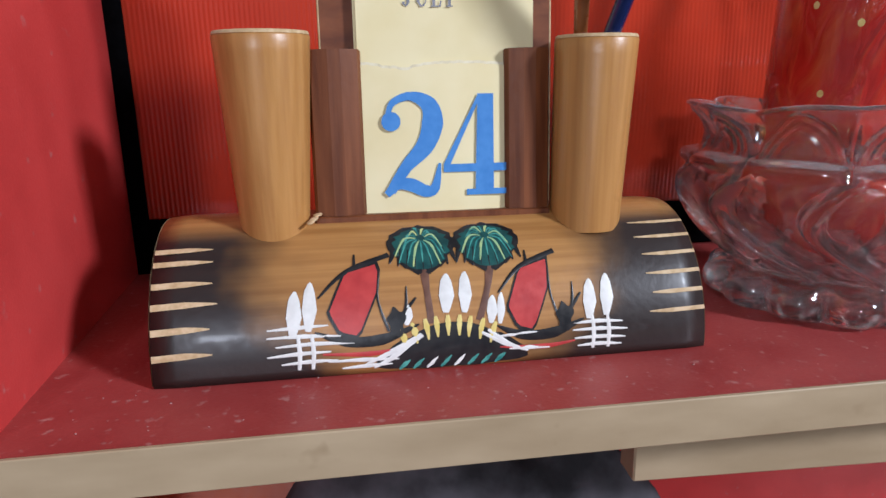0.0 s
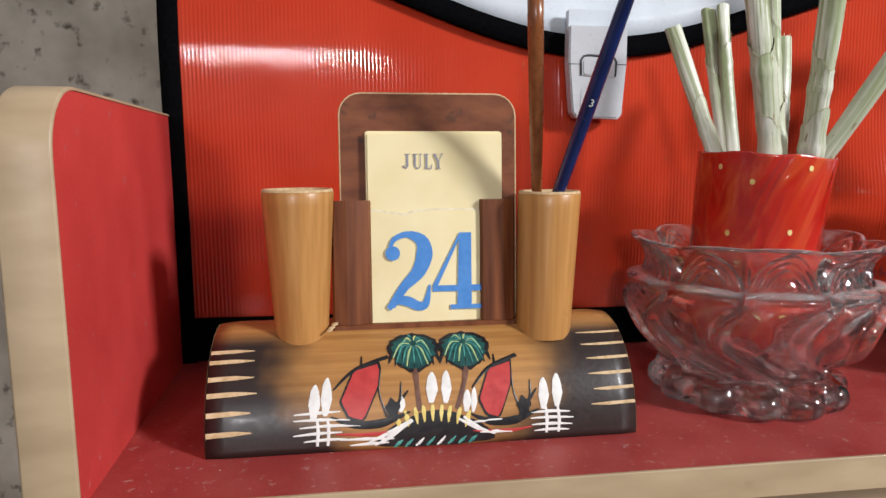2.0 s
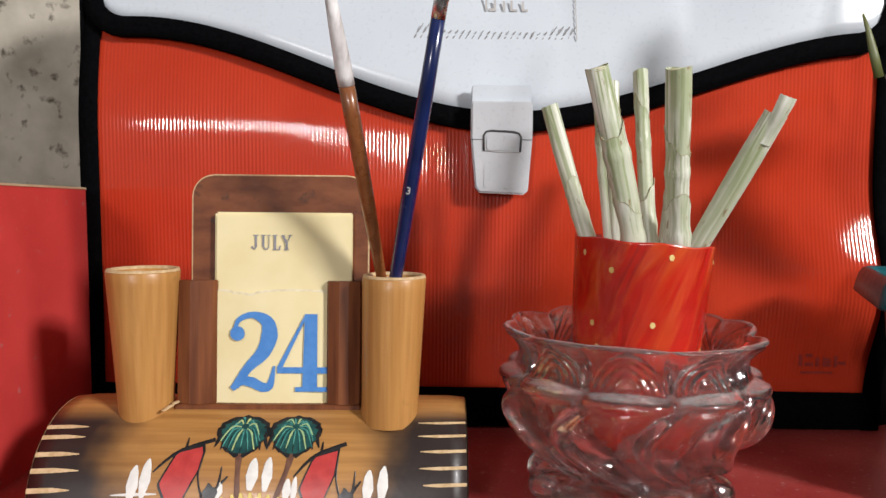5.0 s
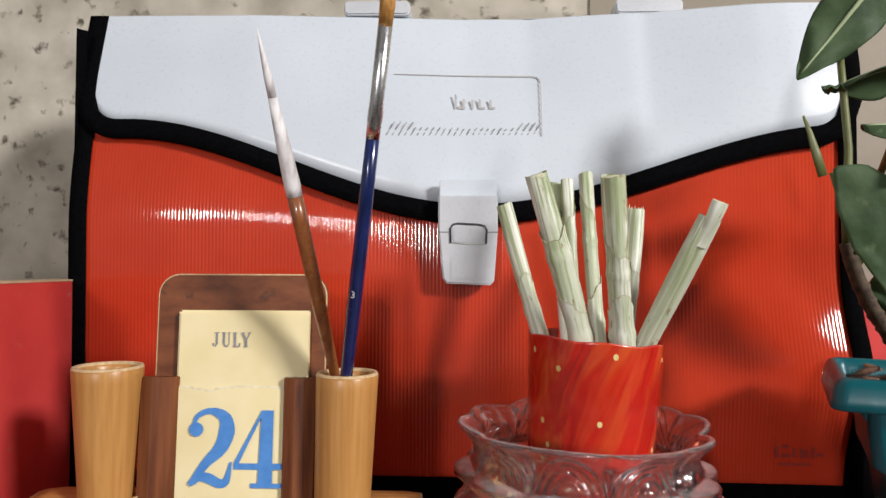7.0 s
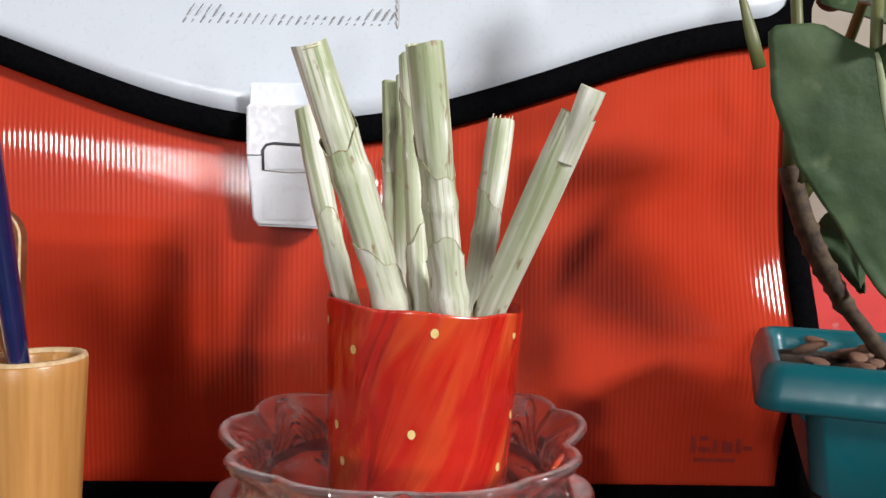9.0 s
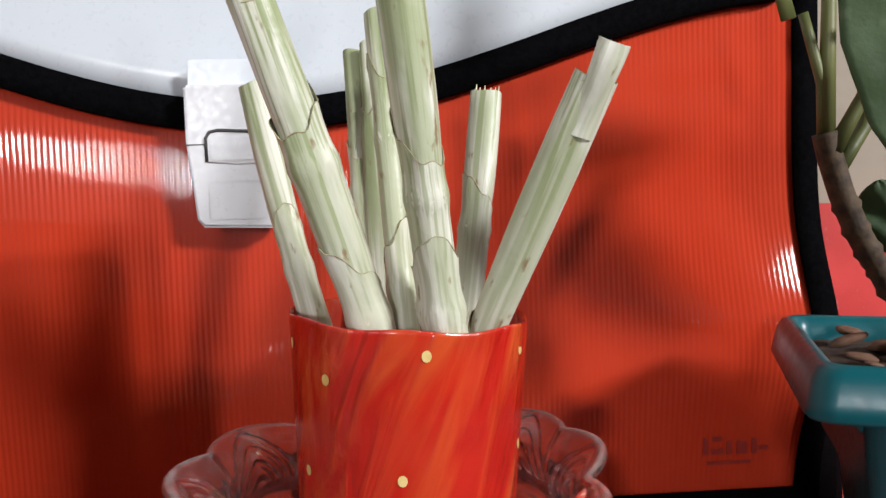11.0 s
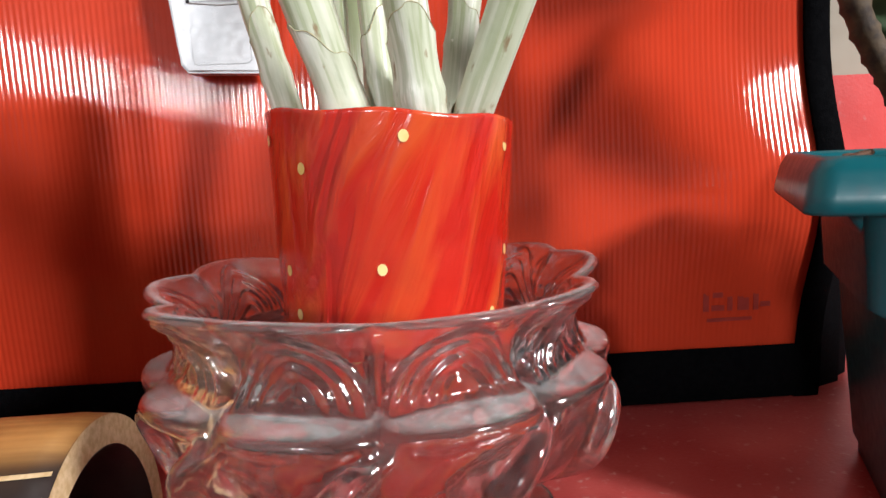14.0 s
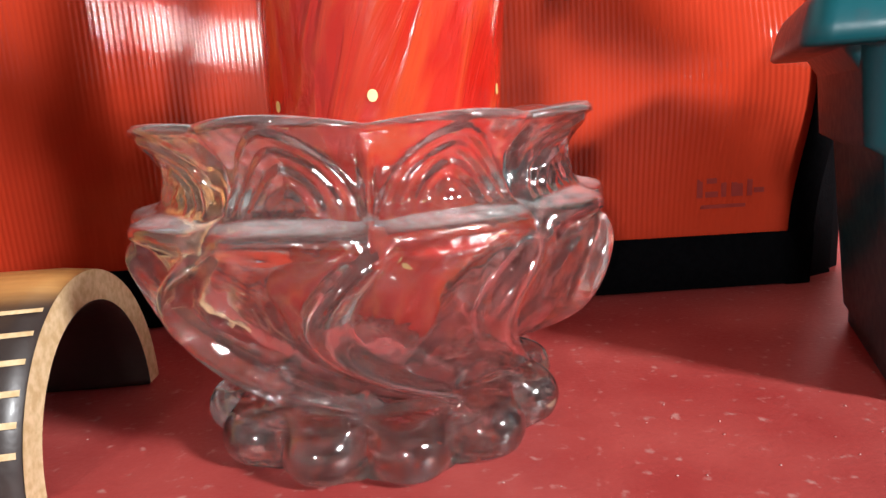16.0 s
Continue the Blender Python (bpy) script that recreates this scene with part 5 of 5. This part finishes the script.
def stalk(base, top, r, flat=0.85, bend=0.0, nodes=(), label="cut lemongrass stalk in the red cup", seed=0, frayed=False):
    """A lemongrass stalk: leaf sheaths one inside the other, each ending in a slanting dry lip, swollen at the nodes, with a cut top."""
    s = thing("lemongrass_stalk", label, "lemongrass stalk", group="lemongrass in the red cup")
    rnd = random.Random(seed)
    a, b = Vector(base), Vector(top)
    d = b - a
    a = a - d * min(0.55, (base[2] - 0.075) / d.z)
    d = b - a
    side = d.cross(Vector((0, 1, 0))).normalized()
    up = side.cross(d).normalized()
    at = lambda t: a + d * t + side * (bend * math.sin(math.pi * t)) + up * (0.0006 * math.sin(5 * t + seed))
    dn = d.normalized()
    along = Matrix((side, up, dn)).transposed().to_4x4()
    along.translation = a
    ends = [*nodes, 1.0]
    seg = 36
    for i, t1 in enumerate(ends):
        rr = r * (1.0 - 0.055 * i)
        start = 0.0 if i == 0 else ends[i - 1] - 0.14
        last = i == len(ends) - 1
        phase = seed * 1.3 + i * 2.4
        rows = 30

        def f(u, v, rr=rr, t1=t1, start=start, last=last, phase=phase, i=i):
            an = 2 * math.pi * u
            slant = 0.004 * math.sin(2 * an + seed) if last else 0.12 * (1 - abs(((an - phase) / math.pi) % 2 - 1)) ** 1.4 - 0.05 + 0.008 * math.sin(5 * an + seed)
            t = start + (t1 + slant - start) * v
            rad = rr * (1 + 0.04 * math.sin(2 * an + seed) + 0.03 * math.sin(3 * an + 2 * seed) + 0.012 * math.sin(9 * an + i + 3 * t) + 0.006 * math.sin(23 * an))
            rad *= 1 + 0.05 * math.sin(2.2 * t * math.pi + seed + i)
            if not last:
                rad *= 1 + 0.10 * v ** 8 - 0.05 * v ** 2
            for q in nodes:
                rad *= 1 + 0.10 * math.exp(-((t - q + 0.11) / 0.022) ** 2) - 0.05 * math.exp(-((t - q + 0.04) / 0.05) ** 2)
            return at(t) + rad * (math.cos(an) * side + flat * math.sin(an) * up)
        bm = grid(seg, rows, f, close_u=True)
        bm.transform(along.inverted())
        shell = part("sheath", bm, STALK, s, matrix=along)
        if not last:
            # the dry brown lip of the sheath
            lip = [Vector(f(k / 40, 1.0)) for k in range(41)]
            bm = tube(lip, [0.00008 + 0.00020 * abs(noise.noise((k * 0.4, seed, i))) for k in range(41)], 6, False)
            bm.transform(along.inverted())
            part("dry_lip", bm, DRY, shell, "dry brown sheath edge")
    rr = r * (1.0 - 0.055 * (len(ends) - 1))
    part("cut_top", tube([at(1.0) - dn * 0.0012, at(1.0) - dn * 0.0002], [rr * 0.97, rr * 0.80], 22, True, flat), PITH, s, "pale cut end")
    if frayed:
        bm = bmesh.new()
        for k in range(14):
            an = 2 * math.pi * k / 14
            o = rr * 0.85 * (math.cos(an) * side + flat * math.sin(an) * up)
            tube([at(1.0) + o - dn * 0.001, at(1.0) + o * rnd.uniform(0.9, 1.1) + dn * rnd.uniform(0.0006, 0.0024)], [0.0004, 0.00012], 5, True, 1.0, bm)
        part("frayed_fibres", bm, PITH, s, "frayed fibres")
    return s


LEMONGRASS = [
    ((0.1397, 0.0555, 0.1140), (0.1229, 0.0716, 0.1730), 0.0038, (0.58,), 0.0012, 0.85),
    ((0.1536, 0.0385, 0.1125), (0.1347, 0.0224, 0.1808), 0.0052, (0.48, 0.80), -0.0012, 0.9),
    ((0.1530, 0.0740, 0.1150), (0.1490, 0.0895, 0.1857), 0.0042, (0.72,), 0.0, 0.6),
    ((0.1568, 0.0715, 0.1150), (0.1540, 0.0850, 0.1870), 0.0036, (0.86,), 0.0010, 0.5),
    ((0.1628, 0.0430, 0.1120), (0.1580, 0.0495, 0.1848), 0.0035, (0.52, 0.84), 0.0005, 0.9),
    ((0.1715, 0.0335, 0.1115), (0.1642, 0.0165, 0.1795), 0.0051, (0.50, 0.74), 0.0004, 0.9),
    ((0.1786, 0.0715, 0.1150), (0.1875, 0.0881, 0.1718), 0.0046, (0.66,), -0.0006, 0.7),
    ((0.1822, 0.0425, 0.1108), (0.2022, 0.0202, 0.1630), 0.0046, (0.34,), 0.0005, 0.6),
]


def lemongrass():
    for k, (b, t, r, nodes, bend, flat) in enumerate(LEMONGRASS):
        stalk(b, t, r, flat, bend, nodes, seed=k + 1, frayed=k == 6)
    # the inner core that stands above the flattened stalk's cut
    stalk((0.2012, 0.0210, 0.158), (0.2052, 0.0170, 0.1690), 0.0029, 0.7, 0, (), "thin inner core of a cut lemongrass stalk", 20)


lemongrass()


# ---- planter with the leafy plant ----
PL = pose(0.2560, 0.0385, 0.0, 0, 0, -22.5)


def planter():
    pot = thing("planter", "teal plastic planter box with rolled rim and fluted sides", "planter", PL)
    L, D = 0.21, 0.083
    bm = bmesh.new()
    # courses of the tapering body as rounded rectangles: inset, height
    courses = [(0.0165, 0.0002), (0.0165, 0.006), (0.0150, 0.0065), (0.0098, 0.060), (0.0062, 0.0625), (0.0045, 0.0850), (0.0045, 0.0853), (0.0002, 0.0853), (-0.0006, 0.0862), (0.0000, 0.0900), (0.0010, 0.0945), (0.0025, 0.0975), (0.0045, 0.0985), (0.0062, 0.0975), (0.0070, 0.0940), (0.0085, 0.0860), (0.0110, 0.070)]

    def ring(inset, z, r=0.006):
        deep = inset if z > 0.08 else 0.0042 + 0.25 * max(0.0, inset - 0.0045)
        x0, x1, y0, y1 = inset * 1.12 + 0.0072 if z < 0.0853 else inset, L - inset, deep, D - deep
        r = max(0.002, r - 0.2 * inset)
        return [bm.verts.new((a, b, z)) for a, b in rounded(x0, x1, y0, y1, r, n=5)]
    rows = [ring(i, z) for i, z in courses]
    for a, b in zip(rows, rows[1:]):
        for k in range(len(a)):
            bm.faces.new((a[k], a[(k + 1) % len(a)], b[(k + 1) % len(a)], b[k]))
    bm.faces.new(rows[0][::-1])
    part("pot_wall", bm, TEAL, pot, "teal plastic wall with rolled rim", smooth=True)
    # upright flutes with rounded tops on the front and the near end
    for k in range(16):
        x = 0.0345 + 0.0100 * k
        part("flute", tube([(x, 0.0069 - 0.0012 * t, 0.008 + 0.046 * t) for t in (0, 0.3, 0.6, 0.9, 1.0)], [0.0034, 0.0034, 0.0034, 0.0033, 0.0015], 12, True, 0.5), TEAL, pot)
    part("soil", grid(40, 18, lambda u, v: (0.009 + (L - 0.018) * u, 0.009 + (D - 0.018) * v, 0.0905 + 0.0022 * noise.noise((u * 30, v * 12, 0)) + 0.0012 * math.sin(20 * u) * math.sin(9 * v))), SOIL, pot, "dark potting soil")
    rnd = random.Random(8)
    for k in range(34):
        bm = bmesh.new()
        bmesh.ops.create_icosphere(bm, subdivisions=2, radius=1)
        for v in bm.verts:
            v.co *= 1 + 0.22 * noise.noise(v.co * 1.7 + Vector((k, 0, 0)))
        sx = rnd.uniform(0.003, 0.0075)
        m = pose(rnd.uniform(0.016, 0.12), rnd.uniform(0.016, D - 0.016), 0.0935 + rnd.uniform(0, 0.003), rnd.uniform(-25, 25), rnd.uniform(-25, 25), rnd.uniform(0, 180)) @ Matrix.Diagonal((sx, sx * rnd.uniform(0.45, 0.7), sx * rnd.uniform(0.25, 0.4), 1))
        tagged(part("bark_chip", bm, BARK, None, "brown bark chip on the planter's soil", matrix=PL @ m), category="bark chip", group="bark chips in the planter")


planter()


def leaf(parent, base, tip, face, half, fold=0.15, droop=0.0, back=0.0, wave=0.0012, seed=0, rib=True):
    """A leaf blade from base to tip, its upper side towards face, half as wide as that, folded along the rib."""
    a, b = Vector(base), Vector(tip)
    d = b - a
    ln = d.length
    d.normalize()
    n = Vector(face)
    n = (n - d * n.dot(d)).normalized()
    w = d.cross(n)

    def shape(s):
        return max(0.0, math.sin(math.pi * s ** 0.62)) ** 0.8 * (1 - 0.15 * s) if s < 1 else 0.0

    def f(u, v):
        s, q = v, 2 * u - 1
        wd = half * shape(max(0.004, min(0.998, s)))
        edge = wave * math.sin(seed + 17 * s + 2 * q) * abs(q) ** 2
        return a + d * (ln * s - back * abs(q) ** 1.5 * (1 - s) ** 3) + w * (wd * q) + n * (-fold * wd * q * q * (1 if fold > 0 else -1) - droop * s * s + edge + 0.0006 * math.sin(9 * s + 4 * abs(q)))
    blade = part("leaf", grid(21, 28, f), LEAF, parent, "broad green leaf")
    sol = blade.modifiers.new("thick", "SOLIDIFY")
    sol.thickness = 0.0005
    if rib:
        g = lambda t: Vector(f(0.5, t)) + n * 0.0002
        part("midrib", tube([g(0.02 + 0.93 * k / 14) for k in range(15)], [0.0011 * (1 - 0.75 * k / 14) + 0.0001 for k in range(15)], 8, True, 0.7), RIB, blade, "pale midrib")
    return blade


def heart_leaf(parent, base, tip):
    """A heart-shaped blade: each margin runs from the notch at the stalk round its lobe to the tip; ribs rise from the middle."""
    a, b = Vector(base), Vector(tip)
    d = b - a
    ln = d.length
    d.normalize()
    n = Vector((-0.10, -1.0, 0.12))
    n = (n - d * n.dot(d)).normalized()
    w = d.cross(n)
    vs = (0.0, 0.07, 0.16, 0.30, 0.48, 0.66, 0.84, 1.0)
    edges = {-1: ((0.02, -0.13, -0.17, 0.06, 0.30, 0.52, 0.80, 1.0), (0.0, 0.14, 0.30, 0.345, 0.315, 0.235, 0.145, 0.012)),
             1: ((-0.05, -0.22, -0.13, 0.09, 0.36, 0.63, 0.84, 1.0), (0.0, 0.07, 0.20, 0.315, 0.355, 0.275, 0.165, 0.012))}

    def f(u, v):
        q = 2 * u - 1
        side = 1 if q > 0 else -1
        along, out = (float(np.interp(v, vs, e)) for e in edges[side])
        k = abs(q)
        ripple = 1 + 0.025 * noise.noise((v * 14, side, 0.5)) * k
        s, x = v + (along - v) * k, out * k * ripple * side
        rise = 0.035 * k ** 1.6 - 0.10 * k * k * (1 - v) + 0.020 * noise.noise((v * 7, q * 3, 2)) * k + 0.010 * abs(math.sin(10 * (v + 0.25 * k))) * k * (1 - k)
        if side > 0:
            rise += 0.16 * k * max(0.0, 0.22 - v) / 0.22
        return a + d * (ln * s) + w * (-x * ln) + n * (rise * ln)
    if f(1.0, 0.4).x < f(0.0, 0.4).x:
        w = -w
    blade = part("leaf", grid(33, 48, f), LEAF, parent, "broad heart-shaped green leaf")
    sol = blade.modifiers.new("thick", "SOLIDIFY")
    sol.thickness = 0.0005
    g = lambda t: Vector(f(0.5, t)) + n * 0.0002
    part("midrib", tube([g(0.01 + 0.93 * k / 16) + w * (0.0006 * math.sin(7 * k / 16)) for k in range(17)], [0.0010 * (1 - 0.8 * k / 16) + 0.0001 for k in range(17)], 8, True, 0.7), RIB, blade, "pale midrib")
    for k in range(5):
        for sgn in (-1, 1):
            t0 = 0.05 + 0.15 * k
            part("side_vein", tube([Vector(f(0.5 + sgn * 0.44 * q, min(0.97, t0 + 0.10 * q))) + n * 0.00012 for q in (0.0, 0.2, 0.4, 0.6, 0.8, 1.0)], [0.00024, 0.0002, 0.00017, 0.00014, 0.0001, 0.00005], 6), VEIN, blade)
    return blade


def plant():
    p = thing("potted_plant", "leafy green plant with knobbly brown stem growing in the teal planter", "plant")
    stem = [(0.3155, 0.068, 0.0865), (0.3060, 0.067, 0.0985), (0.2945, 0.066, 0.1120), (0.2895, 0.065, 0.1200), (0.2845, 0.065, 0.1290), (0.2805, 0.065, 0.1385), (0.2775, 0.065, 0.1480), (0.2755, 0.065, 0.1565)]
    pts, rad = [], []
    for i in range(len(stem) - 1):
        for k in range(6):
            t = k / 6
            pts.append(lerp(stem[i], stem[i + 1], t))
            knob = 0.0006 * (1 if (i * 6 + k) % 4 == 0 else 0) if 2 <= i <= 4 else 0
            rad.append(0.0021 + 0.0011 * min(1, i / 3) + knob)
    part("stem", tube(pts, rad, 14), STEM, p, "knobbly dark brown stem")
    for q, top, r0 in (((0.2758, 0.065, 0.1540), (0.2705, 0.066, 0.1870), 0.0016), ((0.2762, 0.065, 0.1550), (0.2742, 0.066, 0.2450), 0.0019), ((0.2775, 0.064, 0.1500), (0.2870, 0.060, 0.1830), 0.0019), ((0.2790, 0.066, 0.1440), (0.2925, 0.068, 0.1730), 0.0021)):
        mid = lerp(q, top, 0.5) + Vector((0.0022, 0, -0.002))
        part("petiole", tube([q, lerp(q, mid, 0.6), mid, lerp(mid, top, 0.6), top], [r0 * 1.2, r0, r0 * 0.9, r0 * 0.85, r0 * 0.8], 10), PETIOLE, p, "green leaf stalk")
    # big near leaf, heart-shaped, hanging with its tip down; one lobe stands up beside the stalk
    heart_leaf(p, (0.2645, 0.0040, 0.1752), (0.2835, 0.0140, 0.1118))
    part("petiole", tube([(0.2870, 0.060, 0.1830), (0.2790, 0.034, 0.1960), (0.2690, 0.012, 0.1880), (0.2645, 0.0046, 0.1750)], [0.0015, 0.0014, 0.0013, 0.0012], 10), PETIOLE, p, "green leaf stalk")
    # narrow pointed young leaf
    part("young_leaf", tube([(0.2655, 0.064, 0.1850), (0.2628, 0.064, 0.1950), (0.2600, 0.064, 0.2050), (0.2572, 0.064, 0.2125)], [0.0022, 0.0021, 0.0013, 0.0005], 10, True, 0.5), PETIOLE, p, "narrow rolled young leaf")
    leaf(p, (0.2860, 0.058, 0.2700), (0.2540, 0.062, 0.2290), (-0.3, -1.0, 0.1), 0.0150, 0.2, 0.0, 0.004, seed=2)
    leaf(p, (0.2745, 0.066, 0.2260), (0.3330, 0.050, 0.2480), (0.2, 0.3, 1.0), 0.0125, 0.5, 0.002, 0.0, seed=3)
    leaf(p, (0.2745, 0.066, 0.2260), (0.2640, 0.060, 0.2245), (0, 0.2, 1.0), 0.0040, 0.4, 0.0, 0.0, seed=9, rib=False)
    leaf(p, (0.2850, 0.068, 0.2080), (0.3450, 0.066, 0.2080), (0.1, -0.5, 1.0), 0.0130, 0.4, 0.004, 0.0, seed=4)
    leaf(p, (0.2950, 0.066, 0.1760), (0.3420, 0.070, 0.1300), (-0.1, -1.0, 0.4), 0.0170, 0.2, 0.0, 0.003, seed=5)
    leaf(p, (0.2900, 0.064, 0.1420), (0.2965, 0.060, 0.1160), (-0.4, -1.0, 0.1), 0.0070, 0.3, 0.0, 0.0, seed=6, rib=False)
    leaf(p, (0.2925, 0.068, 0.1730), (0.3300, 0.064, 0.1930), (0.0, -0.6, 0.9), 0.0120, 0.4, 0.0, 0.0, seed=7)


plant()
